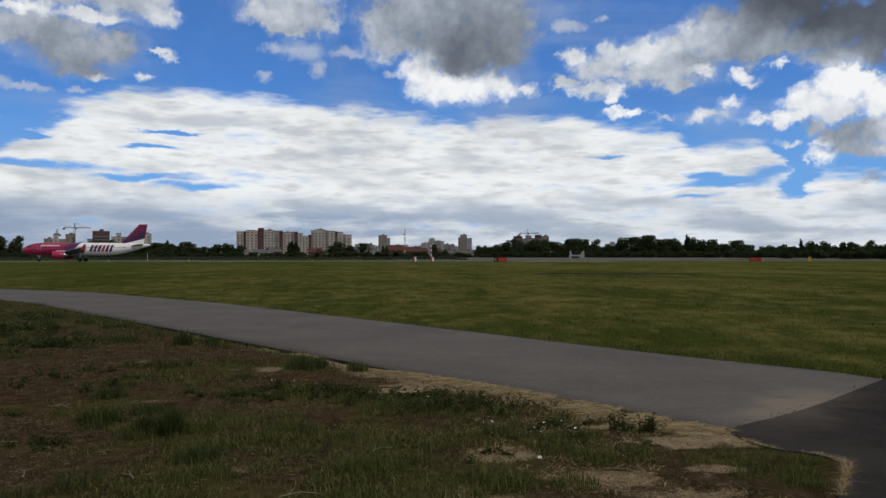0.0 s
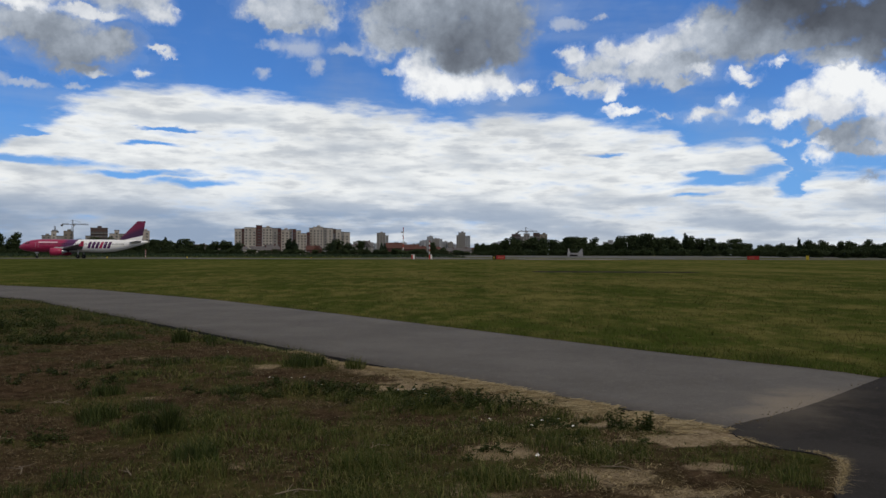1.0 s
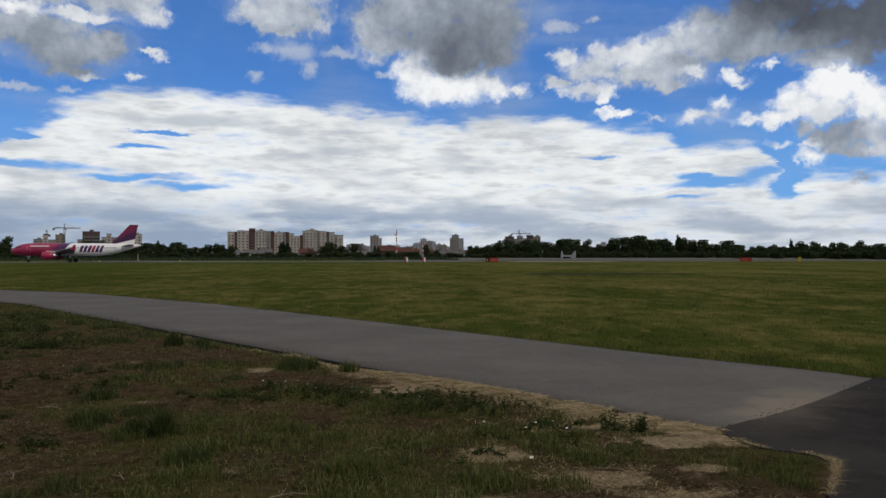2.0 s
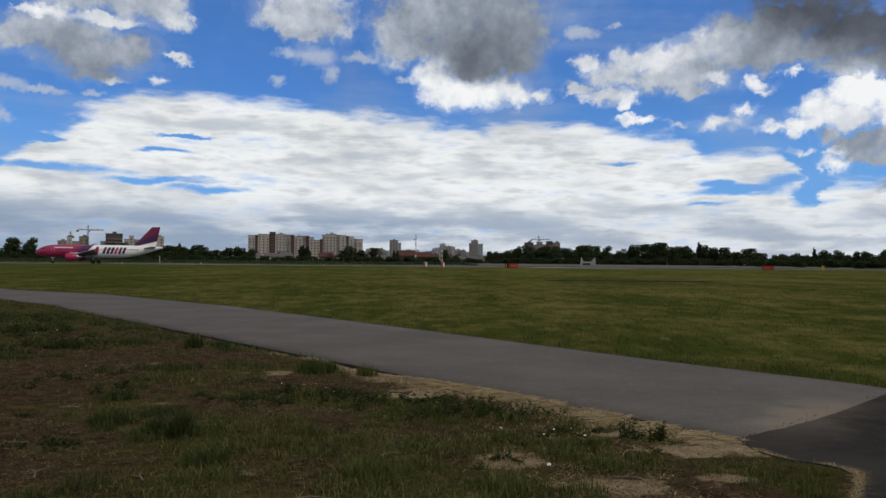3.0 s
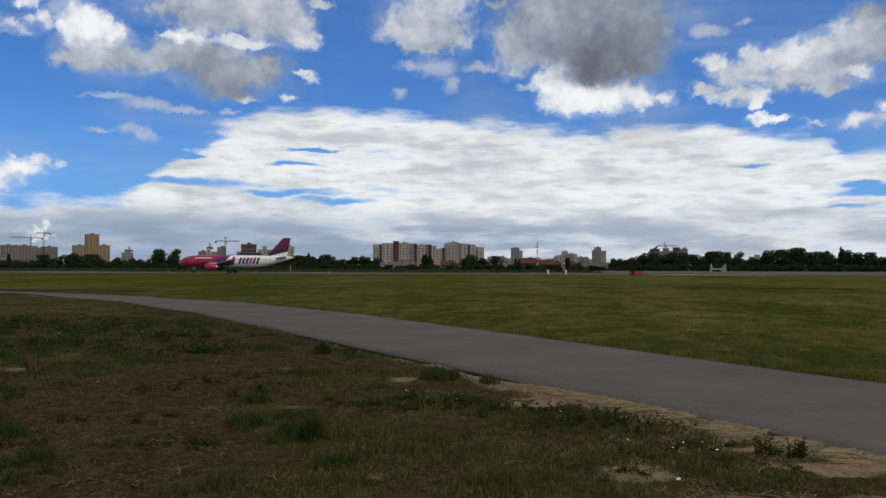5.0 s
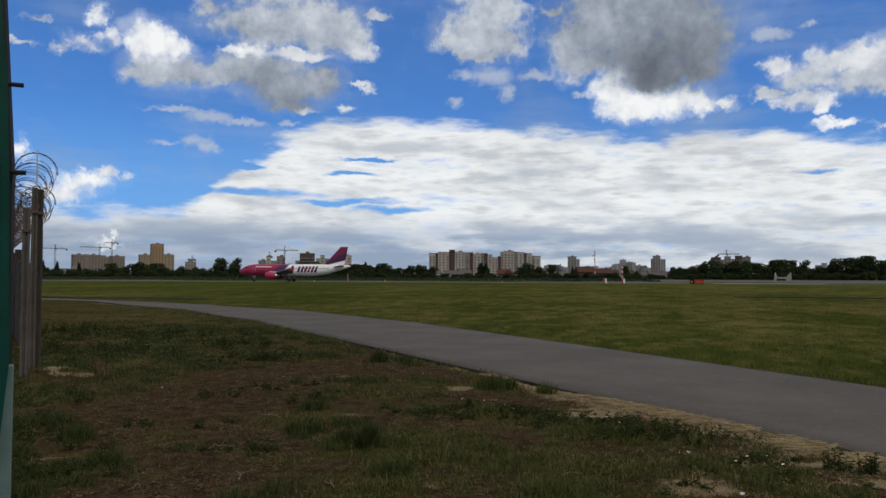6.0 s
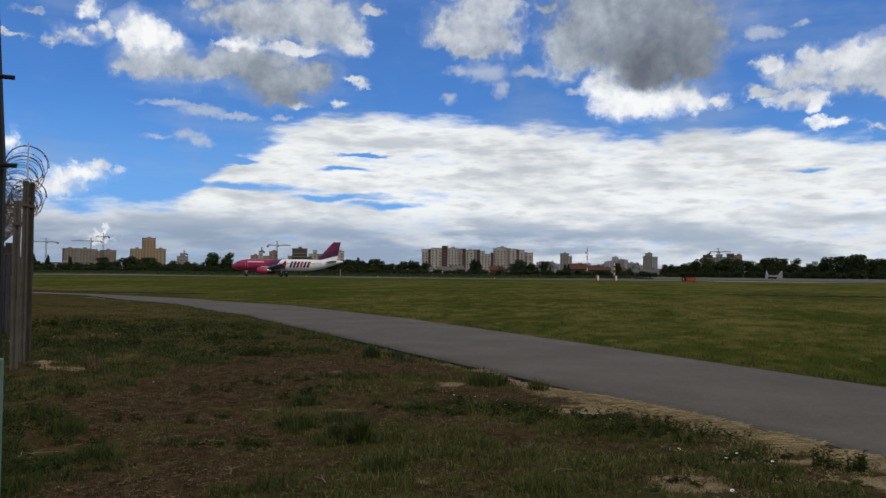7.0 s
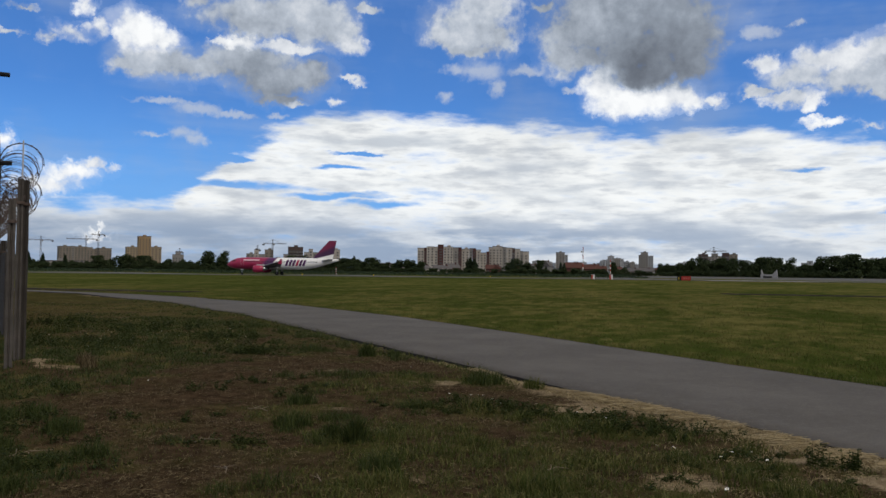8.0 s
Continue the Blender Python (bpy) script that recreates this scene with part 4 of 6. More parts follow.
# nose at 128 m west-south-west along the runway, on its near lane
PLANE_ALONG, PLANE_OFF = -76.7, 264.0
px, py = run_point(PLANE_ALONG, PLANE_OFF)
airliner(pose(px, py, 0.04, 0, 0, RUN_TURN))


# ------------------------------------------------------------ airfield signs and markers
def spot(azimuth, dist):
    return dist * math.sin(radians(azimuth)), dist * math.cos(radians(azimuth))


def foot(x, y):
    return float(rise_at(x, y))


M_SIGN_RED = paint("sign_red", (0.36, 0.028, 0.02), 0.5, wear=0.15)
M_YELLOW = paint("marker_yellow", (0.55, 0.4, 0.02), 0.5, wear=0.2)
M_BAR = paint("sign_bar", (0.4, 0.14, 0.11), 0.5)


def guidance_sign(azimuth, dist, black_share, label):
    x, y = spot(azimuth, dist)
    s = thing("airfield_sign", pose(x, y, 0, 0, 0, -azimuth), label, "airfield sign", "airfield signs")
    w = 3.3
    bm = bmesh.new()
    put_box(bm, (-w / 2, -0.12, 0.28), (w / 2, 0.12, 1.38), 0, 0.03)
    part("cabinet", bm, M_BLACK, s)
    bm = bmesh.new()
    put_box(bm, (-w / 2 + black_share * w + 0.03, -0.145, 0.33), (w / 2 - 0.04, -0.125, 1.33))
    part("face", bm, M_SIGN_RED, s, "red sign face")
    if black_share:
        bm = bmesh.new()
        put_box(bm, (-w / 2 + 0.3, -0.145, 0.5), (-w / 2 + 0.5, -0.125, 1.1))
        part("bar", bm, M_YELLOW, s, "plain yellow bar")
    for k in range(3):
        bm = bmesh.new()
        x0 = -w / 2 + black_share * w + 0.55 + k * 0.55
        put_box(bm, (x0, -0.16, 0.6), (x0 + 0.3, -0.147, 1.05))
        part("bar", bm, M_BAR, s, "plain pale bar")
    for dx in (-1.2, 0, 1.2):
        bm = bmesh.new()
        put_tube(bm, [(dx, 0, -0.15), (dx, 0, 0.3)], 0.05, 8)
        part("leg", bm, M_BLACK, s)


guidance_sign(4.18, 209, 0.3, "low red and black airfield sign on short legs")
guidance_sign(21.66, 246, 0.0, "low red airfield sign on short legs")


def edge_marker(azimuth, dist, h, w):
    x, y = spot(azimuth, dist)
    s = thing("edge_marker", pose(x, y, foot(x, y), 0, 0, -azimuth), "small yellow edge marker on the airfield", "marker", "edge markers")
    bm = bmesh.new()
    put_box(bm, (-w / 2, -0.05, 0.25), (w / 2, 0.05, h), 0, 0.02)
    part("plate", bm, M_YELLOW, s)
    bm = bmesh.new()
    put_tube(bm, [(0, 0, -0.1), (0, 0, 0.3)], 0.04, 6)
    part("stake", bm, M_BLACK, s)


edge_marker(25.0, 250, 1.5, 0.75)
edge_marker(-17.9, 240, 0.75, 0.3)
edge_marker(-23.0, 236, 0.7, 0.3)
edge_marker(-9.4, 239, 0.6, 0.25)

M_BANDRED = paint("signal_red", (0.42, 0.05, 0.035), 0.6, wear=0.2)
for a in (-2.06, -0.79):
    x, y = spot(a, 252)
    s = thing("equipment_box", pose(x, y, 0, 0, 0, -a), "small red and white equipment box beside the runway", "equipment box", "equipment boxes")
    s.scale = (0.82, 0.82, 0.82)
    for k, (x0, x1, mt) in enumerate(((-0.62, 0.0, M_BANDRED), (0.0, 0.62, M_WHITE))):
        bm = bmesh.new()
        put_box(bm, (x0, -0.5, 0.0), (x1, 0.5, 1.75), 0, 0.04)
        part("panel", bm, mt, s)
    bm = bmesh.new()
    put_box(bm, (-0.7, -0.58, 1.75), (0.7, 0.58, 1.86), 0, 0.03)
    part("lid", bm, M_STAB, s)

# striped antenna masts
def banded_mast(azimuth, dist, h, r, label, arms):
    x, y = spot(azimuth, dist)
    z = foot(x, y)
    s = thing("antenna_mast", pose(x, y, z - 0.1, 0, 0, -azimuth), label, "mast")
    n = 7
    for k in range(n):
        bm = bmesh.new()
        put_tube(bm, [(0, 0, h * k / n), (0, 0, h * (k + 1) / n)], r, 8)
        part("band", bm, M_BANDRED if k % 2 == 0 else M_WHITE, s)
    for z0, w in arms:
        bm = bmesh.new()
        put_box(bm, (-w, -0.15, z0 - 0.4), (w * 0.3, 0.15, z0 + 0.4), 0, 0.05)
        part("antenna", bm, M_STAB, s)


banded_mast(-2.77, 420, 15.0, 0.2, "slim red and white antenna mast", [(12.4, 1.2), (10.5, 0.5)])
banded_mast(-0.85, 335, 6.8, 0.16, "short red and white pole", [])
banded_mast(-20.6, 300, 3.0, 0.1, "short striped pole by the runway", [])

M_SHELTER = paint("dull_white_sheet", (0.34, 0.34, 0.34), 0.6, wear=0.3, scale=1.0)
# white gabled shelter at the foot of the wood
gx0, gy0 = spot(9.66, 352)
s = thing("shelter", pose(gx0, gy0, foot(gx0, gy0) - 0.25, 0, 0, -14), "small white shelter with two pointed gables", "shelter")
bm = bmesh.new()
put_box(bm, (-3.2, -1.5, -0.1), (3.2, 1.5, 1.7), 0, 0.03)
part("wall", bm, M_SHELTER, s)
for x0 in (-3.1, 1.3):
    bm = bmesh.new()
    w = 0.9 if x0 < 0 else 1.9
    vs = [bm.verts.new(v) for v in ((x0, -1.55, 1.7), (x0 + w, -1.55, 1.7), (x0 + (0.2 if x0 < 0 else w - 0.2), -1.55, 3.6), (x0, 1.5, 1.7), (x0 + w, 1.5, 1.7), (x0 + (0.2 if x0 < 0 else w - 0.2), 1.5, 3.6))]
    for f in ((0, 1, 2), (5, 4, 3), (0, 3, 4, 1), (1, 4, 5, 2), (2, 5, 3, 0)):
        bm.faces.new([vs[i] for i in f])
    part("gable", bm, M_SHELTER, s)
# no real hollow: a black panel imitates the dark inside
bm = bmesh.new()
put_box(bm, (-2.2, -1.58, 0.0), (1.2, -1.5, 1.0), 0, 0.02)
part("opening_shade", bm, M_BLACK, s, "black panel standing for the shade inside the open front")
# ------------------------------------------------------------ trees
def tree_mesh(seed, kind):
    """Trunk with limbs, and a crown of leaf clumps, for a tree ten metres high."""
    rnd = random.Random(seed)
    bm = bmesh.new()
    top = 9.0 if kind != "round" else 6.5
    put_tube(bm, [(0, 0, -0.3), (0.1, 0, 1.5), (0.05, 0.12, top * 0.6), (0, 0, top)], [0.28, 0.22, 0.14, 0.04], 7)
    puffs = []
    if kind == "round":
        for k in range(11):
            a, r, z = rnd.uniform(0, 6.28), rnd.uniform(0.4, 3.0), rnd.uniform(1.6, 8.7)
            r *= 1.0 - 0.5 * abs(z - 5.5) / 4.5
            c = Vector((r * math.cos(a), r * math.sin(a), z))
            puffs.append((c, rnd.uniform(1.1, 1.9), rnd.uniform(0.9, 1.5)))
            put_tube(bm, [(0, 0, max(1.4, z - 2.2)), c * 0.55 + Vector((0, 0, (z - 1) * 0.45)), c], [0.1, 0.06, 0.02], 5)
        puffs.append((Vector((0, 0, 2.0)), 2.6, 1.7))
        puffs.append((Vector((0, 0, 5.6)), 2.4, 2.0))
    elif kind == "poplar":
        for k in range(10):
            z = 1.6 + k * 0.82
            c = Vector((rnd.uniform(-0.3, 0.3), rnd.uniform(-0.3, 0.3), z))
            puffs.append((c, 1.2 * math.sin(min(1, (10.4 - z) / 7) * 1.57), 1.0))
            put_tube(bm, [(0, 0, z - 0.8), c + Vector((0.5, 0.2, 0))], [0.06, 0.02], 5)
    else:
        for k in range(9):
            z = 1.0 + k * 0.98
            puffs.append((Vector((0, 0, z)), 2.1 * (1 - k / 9.5) + 0.15, 0.6))
            put_tube(bm, [(0, 0, z), ((1 - k / 9) * 1.5, 0.3, z - 0.2)], [0.05, 0.02], 5)
    trunk = mesh_of("trunk", bm, M_BARK)
    n = 2600
    P = np.zeros((n, 3))
    weight = np.array([r * r * h for _, r, h in puffs])
    pick = np.random.RandomState(seed).choice(len(puffs), n, p=weight / weight.sum())
    rs = np.random.RandomState(seed + 100)
    d = rs.normal(size=(n, 3))
    d /= np.linalg.norm(d, axis=1)[:, None]
    rad = rs.uniform(0.35, 1.08, n) ** 0.6
    for i, (c, r, h) in enumerate(puffs):
        k = pick == i
        P[k] = np.array(c) + d[k] * rad[k][:, None] * np.array((r, r, h))
    size = rs.uniform(0.16, 0.42, n)
    u = rs.normal(size=(n, 3))
    u /= np.linalg.norm(u, axis=1)[:, None]
    v = np.cross(u, rs.normal(size=(n, 3)))
    v /= np.linalg.norm(v, axis=1)[:, None]
    w = np.cross(u, v)
    V = np.stack([P - u * size[:, None], P + v * size[:, None] * 0.7 + w * size[:, None] * 0.25, P + u * size[:, None], P - v * size[:, None] * 0.7 + w * size[:, None] * 0.25], 1).reshape(-1, 3)
    F = np.arange(4 * n).reshape(-1, 4)
    crown = fast_mesh("crown", V, F, M_LEAF if kind == "round" else M_LEAF_DARK)
    return trunk, crown


SHAPES = {"round": [tree_mesh(k, "round") for k in range(6)], "poplar": [tree_mesh(20, "poplar"), tree_mesh(21, "poplar")], "conifer": [tree_mesh(30, "conifer")]}
TREE_WORDS = {"round": ("dark green broad-leaved tree at the edge of the airfield", "trees behind the runway"),
              "poplar": ("tall narrow dark green tree among the wood", "narrow trees"),
              "conifer": ("pointed dark conifer beside the houses", "conifers"),
              "bush": ("low dark green bush in front of the houses", "bushes behind the runway")}


def tree(azimuth, dist, h, kind="round", wide=1.0, rnd=random):
    x, y = spot(azimuth, dist)
    words = TREE_WORDS["bush" if kind == "round" and h < 5 else kind]
    name = "bush" if kind == "round" and h < 5 else "tree"
    shape = rnd.choice(SHAPES[kind])
    e = thing(name, Matrix.Translation((x, y, foot(x, y) - 0.1 - (0.18 * h if name == "bush" else 0))) @ pose(0, 0, 0, 0, 0, rnd.uniform(0, 360)), words[0], name, words[1])
    k = (h - foot(x, y)) / 10.0
    e.scale = (k * wide, k * wide, k * (1.25 if name == "bush" else 1.0))
    for nm, me in zip(("trunk", "crown"), shape):
        ob = new(nm, me)
        ob.parent = e


# stretches of wood: from, to (azimuth), metres away, height over the field
WOOD = [(-29.6, -28.6, 430, 12.1), (-28.4, -26.6, 440, 8.2), (-26.4, -24.9, 420, 9.2), (-24.4, -22.2, 420, 9.9), (-21.9, -20.2, 420, 9.6),
        (-20.0, -17.2, 420, 9.2), (-16.0, -14.6, 440, 9.9), (-8.0, -7.7, 440, 10.6), (-6.9, -6.0, 440, 10.2), (-0.7, 0.1, 440, 8.8)]
WOOD_EAST = [(2.6, 4.4, 450, 9.6), (4.7, 5.2, 430, 10.8), (5.6, 11.5, 440, 12.0), (11.6, 12.6, 460, 8.4), (12.7, 13.8, 430, 12.0), (14.1, 16.9, 430, 12.8),
             (17.5, 21.0, 430, 11.4), (21.1, 22.1, 450, 7.8), (22.2, 36.0, 450, 9.4)]
WOOD_WEST = [(-36.5, -33.4, 430, 9.2), (-33.2, -31.0, 430, 6.4), (-38.3, -36.5, 460, 5.6), (-50.0, -41.5, 450, 8.6), (-42.0, -36.5, 455, 6.4), (-33.4, -26.4, 445, 7.0), (-29.2, -16.2, 452, 6.6)]
rt = random.Random(5)
for a0, a1, d, h in WOOD + WOOD_EAST + WOOD_WEST:
    pitch = 3.6 / d * 57.3 * (h / 10)
    n = max(1, int((a1 - a0) / pitch))
    for k in range(n + 1):
        a = a0 + (a1 - a0) * (k + rt.uniform(-0.35, 0.35)) / max(n, 1)
        tree(a, d + rt.uniform(-12, 14), h * rt.uniform(0.72, 1.08), wide=rt.uniform(1.0, 1.5), rnd=rt)
        if a0 > 2.0:
            tree(a + 0.25, d + rt.uniform(20, 40), h * rt.uniform(0.65, 0.92), wide=1.2, rnd=rt)
for a, h, w in ((-40.65, 9.5, 1.1), (-39.85, 9.4, 1.0), (-38.55, 8.8, 1.1), (-19.3, 10.4, 1.4), (17.3, 13.2, 1.5), (24.5, 10.6, 1.1), (-10.95, 10.2, 2.0), (-10.55, 9.6, 1.8)):
    tree(a, 432, h, "poplar", w, rt)
for a, h in ((-16.2, 8.9), (-7.85, 10.3), (-5.4, 6.3), (-4.35, 8.5), (-4.1, 8.2)):
    tree(a, 434, h, "conifer", 1.15, rt)
for k in range(240):
    a = -46 + 80 * (k + rt.uniform(-0.4, 0.4)) / 240
    tree(a, rt.uniform(385, 425), rt.uniform(3.0, 4.95) if a < 3 else rt.uniform(3.8, 4.98), wide=rt.uniform(1.5, 2.6), rnd=rt)

# ------------------------------------------------------------ town behind the trees
M_PANEL = paint("pale_panel", (0.41, 0.375, 0.335), 0.8, wear=0.2, scale=0.15)
M_PANEL_GREY = paint("grey_panel", (0.25, 0.235, 0.22), 0.8, wear=0.25, scale=0.15)
M_REDBROWN = paint("red_brown_loggia", (0.085, 0.034, 0.03), 0.8, wear=0.25, scale=0.3)
M_OCHRE = paint("ochre_wall", (0.31, 0.215, 0.12), 0.8, wear=0.15, scale=0.2)
M_SAND = paint("sand_wall", (0.30, 0.235, 0.155), 0.8, wear=0.2, scale=0.2)
M_BEIGE = paint("beige_wall", (0.22, 0.19, 0.155), 0.8, wear=0.2, scale=0.2)
M_DARKWALL = paint("dark_brick_wall", (0.09, 0.06, 0.055), 0.85, wear=0.25, scale=0.3)
M_ROOF = paint("grey_roof", (0.12, 0.11, 0.11), 0.9, wear=0.3, scale=0.5)
M_ROOF_RED = paint("red_tile_roof", (0.1, 0.042, 0.032), 0.85, wear=0.3, scale=0.8)
M_GLASS = paint("far_window", (0.085, 0.085, 0.09), 0.5, wear=0.15, spec=0.2)
M_CRANE = paint("crane_steel", (0.12, 0.11, 0.1), 0.6, wear=0.2)
# walls of far blocks: distance haze is mixed into this pale blue-grey
M_HAZE_WALL = paint("haze_tinted_wall", (0.34, 0.35, 0.37), 0.85, wear=0.25, scale=0.1)
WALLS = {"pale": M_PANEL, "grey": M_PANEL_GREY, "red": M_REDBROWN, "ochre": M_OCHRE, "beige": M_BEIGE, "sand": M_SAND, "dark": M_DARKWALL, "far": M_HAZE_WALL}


def wing_of(parent, x0, x1, h, depth, wall, storey=2.9, bay=3.2, y0=0.0):
    """One upright section of a block: wall, parapet, and one stack of windows per bay."""
    bm = bmesh.new()
    put_box(bm, (x0, y0, -0.3), (x1, y0 + depth, h - 0.5))
    body = part("wall", bm, WALLS[wall], parent)
    bm = bmesh.new()
    put_box(bm, (x0 - 0.2, y0 - 0.2, h - 0.5), (x1 + 0.2, y0 + depth + 0.2, h), 0, 0.08)
    part("parapet", bm, M_ROOF if wall != "far" else M_HAZE_WALL, body)
    n = max(1, int((x1 - x0) / bay))
    floors = max(2, int((h - 1.5) / storey))
    step_x = (x1 - x0) / n
    one = bmesh.new()
    if wall == "dark":
        put_box(one, (-step_x * 0.4, -0.05, 0), (step_x * 0.4, 0.05, 1.2))
        put_box(one, (-step_x * 0.47, -0.9, -0.75), (step_x * 0.47, 0.05, -0.1), 1)
    elif wall == "red":
        put_box(one, (-step_x * 0.3, -0.06, 0), (step_x * 0.3, 0.05, 1.2))
    else:
        put_box(one, (-0.75, -0.05, 0), (0.75, 0.05, 1.45))
        put_box(one, (-0.85, -0.16, -0.12), (0.85, 0.05, 0), 1)
    me = mesh_of("window", one, [M_GLASS, M_PANEL_GREY if wall == "dark" else WALLS[wall]])
    for k in range(n):
        for f in range(floors):
            ob = new("window", me)
            ob.parent, ob.location = body, (x0 + step_x * (k + 0.5), y0, 1.1 + f * storey)
    if wall not in ("red",) and x1 - x0 > 8:
        bm = bmesh.new()
        put_box(bm, (x0 + (x1 - x0) * 0.4, y0 + depth * 0.3, h - 0.2), (x0 + (x1 - x0) * 0.4 + 3.5, y0 + depth * 0.3 + 4, h + 1.6), 0, 0.05)
        part("lift_house", bm, WALLS[wall], body)
    return body


def block(name, azimuth, dist, turn, sections, label, category="apartment block", group=""):
    x, y = spot(azimuth, dist)
    e = thing(name, pose(x, y, foot(x, y), 0, 0, -azimuth + turn), label, category, group)
    for x0, x1, h, depth, wall, y0 in sections:
        wing_of(e, x0, x1, h - foot(x, y), depth, wall, y0=y0)
    return e


block("apartment_block", -12.8, 830, 0, [
    (-28.0, -21.0, 27.3, 14, "pale", 1.0), (-20.9, -18.4, 27.6, 14, "red", 0.6), (-18.3, -10.5, 28.8, 14, "pale", 0.0), (-10.4, -6.6, 28.6, 14, "pale", 0.4),
    (-6.5, -0.6, 31.0, 14, "red", -0.5), (-0.5, 9.6, 28.9, 14, "pale", 0.3), (9.7, 15.2, 28.2, 14, "grey", 0.8), (15.3, 18.6, 28.3, 14, "red", 0.4)],
    "long pale panel apartment block with red-brown loggias", group="apartment blocks")
block("apartment_block", -10.75, 834, 0, [
    (-11.2, -3.0, 26.9, 13, "pale", 0.0), (-2.9, 0.4, 27.6, 13, "grey", 0.6), (0.5, 4.2, 27.6, 13, "red", -0.4), (4.3, 9.2, 26.2, 13, "pale", 0.5)],
    "pale apartment block with one red-brown loggia stack", group="apartment blocks")
block("apartment_block", -9.85, 842, 0, [(-4.6, 2.0, 23.4, 12, "pale", 0.0), (2.1, 5.2, 24.6, 12, "red", -0.3)], "lower pale apartment section between the tall blocks", group="apartment blocks")
block("apartment_block", -8.0, 850, 0, [
    (-23.0, -19.0, 29.5, 14, "pale", 0.4), (-18.9, -8.2, 30.6, 14, "pale", 0.0), (-8.1, -3.9, 29.6, 14, "grey", -0.3), (-3.8, 2.4, 29.2, 14, "pale", 0.3),
    (2.5, 5.4, 28.6, 14, "dark", -0.2), (5.5, 11.0, 28.0, 14, "pale", 0.4), (11.1, 14.0, 25.6, 14, "grey", 0.0), (14.1, 20.4, 25.2, 14, "pale", 0.5)],
    "broad stepped pale apartment block", group="apartment blocks")
block("apartment_block", -37.3, 1100, 12, [
    (-31.0, -17.0, 29.0, 14, "beige", 0.0), (-16.9, -13.8, 29.4, 14, "grey", -0.4), (-13.7, 1.0, 29.0, 14, "beige", 0.0), (1.1, 8.0, 28.4, 14, "beige", 0.6),
    (8.1, 14.0, 26.5, 14, "beige", 0.0), (14.1, 31.0, 27.8, 14, "beige", 0.4)],
    "wide beige apartment block beneath tower cranes", group="apartment blocks")
block("apartment_tower", -33.65, 1050, 8, [(-21.0, -7.4, 28.9, 14, "sand", 1.0), (-7.3, 7.3, 42.6, 14, "ochre", 0.0), (7.4, 20.0, 29.4, 14, "sand", 1.0)],
      "ochre-yellow apartment tower with two lower wings", "apartment block")
block("apartment_tower", -23.5, 760, 0, [(-11.2, -7.2, 17.2, 10, "grey", 1.0), (-7.1, 7.0, 24.3, 12, "dark", 0.0)], "dark brick apartment tower with a flat roof", "apartment block")
block("apartment_block", -21.6, 800, 0, [
    (-18.0, -13.6, 20.3, 12, "pale", 0.4), (-13.5, -9.4, 23.6, 12, "pale", -0.4), (-9.3, -1.4, 20.2, 12, "grey", 0.4), (-1.3, 2.6, 23.6, 12, "pale", -0.4),
    (2.7, 8.0, 20.4, 12, "grey", 0.4), (8.1, 17.6, 23.4, 12, "pale", 0.0)], "pale grey apartment block with three raised towers", group="apartment blocks")
block("unfinished_block", -26.0, 900, 0, [(-14.5, -6.0, 20.0, 12, "grey", 0.0), (-5.9, -1.0, 24.6, 12, "pale", -0.5), (-0.9, 5.5, 19.6, 12, "grey", 0.0), (5.6, 14.5, 24.8, 12, "beige", -0.5)],
      "grey unfinished apartment block under construction", "building")
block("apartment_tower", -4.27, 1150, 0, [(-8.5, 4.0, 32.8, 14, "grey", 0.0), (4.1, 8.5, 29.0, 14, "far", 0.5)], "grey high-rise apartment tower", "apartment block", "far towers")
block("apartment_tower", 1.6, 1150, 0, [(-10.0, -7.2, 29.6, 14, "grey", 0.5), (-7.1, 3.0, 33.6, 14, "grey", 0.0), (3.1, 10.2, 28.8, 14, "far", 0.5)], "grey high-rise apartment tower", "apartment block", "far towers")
block("apartment_block", 6.35, 950, 0, [
    (-21.0, -16.8, 20.0, 13, "grey", 0.5), (-20.5, -9.8, 26.2, 13, "dark", 0.0), (-9.7, -6.2, 23.5, 13, "grey", 0.5), (-6.1, 1.0, 26.9, 13, "grey", 0.0),
    (1.1, 5.2, 24.0, 13, "pale", 0.6), (5.3, 13.0, 27.8, 13, "dark", 0.0), (13.1, 22.0, 26.2, 13, "beige", 0.5)], "grey apartment block half hidden behind the wood", group="apartment blocks")
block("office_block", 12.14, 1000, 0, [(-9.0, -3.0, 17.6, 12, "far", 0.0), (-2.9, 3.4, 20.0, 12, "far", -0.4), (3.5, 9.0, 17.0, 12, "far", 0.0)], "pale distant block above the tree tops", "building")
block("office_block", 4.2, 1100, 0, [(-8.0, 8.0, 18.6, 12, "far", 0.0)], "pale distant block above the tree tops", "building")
block("warehouse", -38.7, 600, 0, [(-14.0, 14.0, 6.8, 14, "grey", 0.0)], "long low grey shed before the apartment blocks", "building")
block("office_block", -31.5, 1000, 0, [(-6.5, 6.5, 19.6, 12, "grey", 0.0), (-3.0, 3.0, 22.4, 10, "grey", 0.8)], "grey building under construction with a roof crane", "building")
# houses far up the hill; the "far" walls carry distance haze in their colour
rh = random.Random(8)
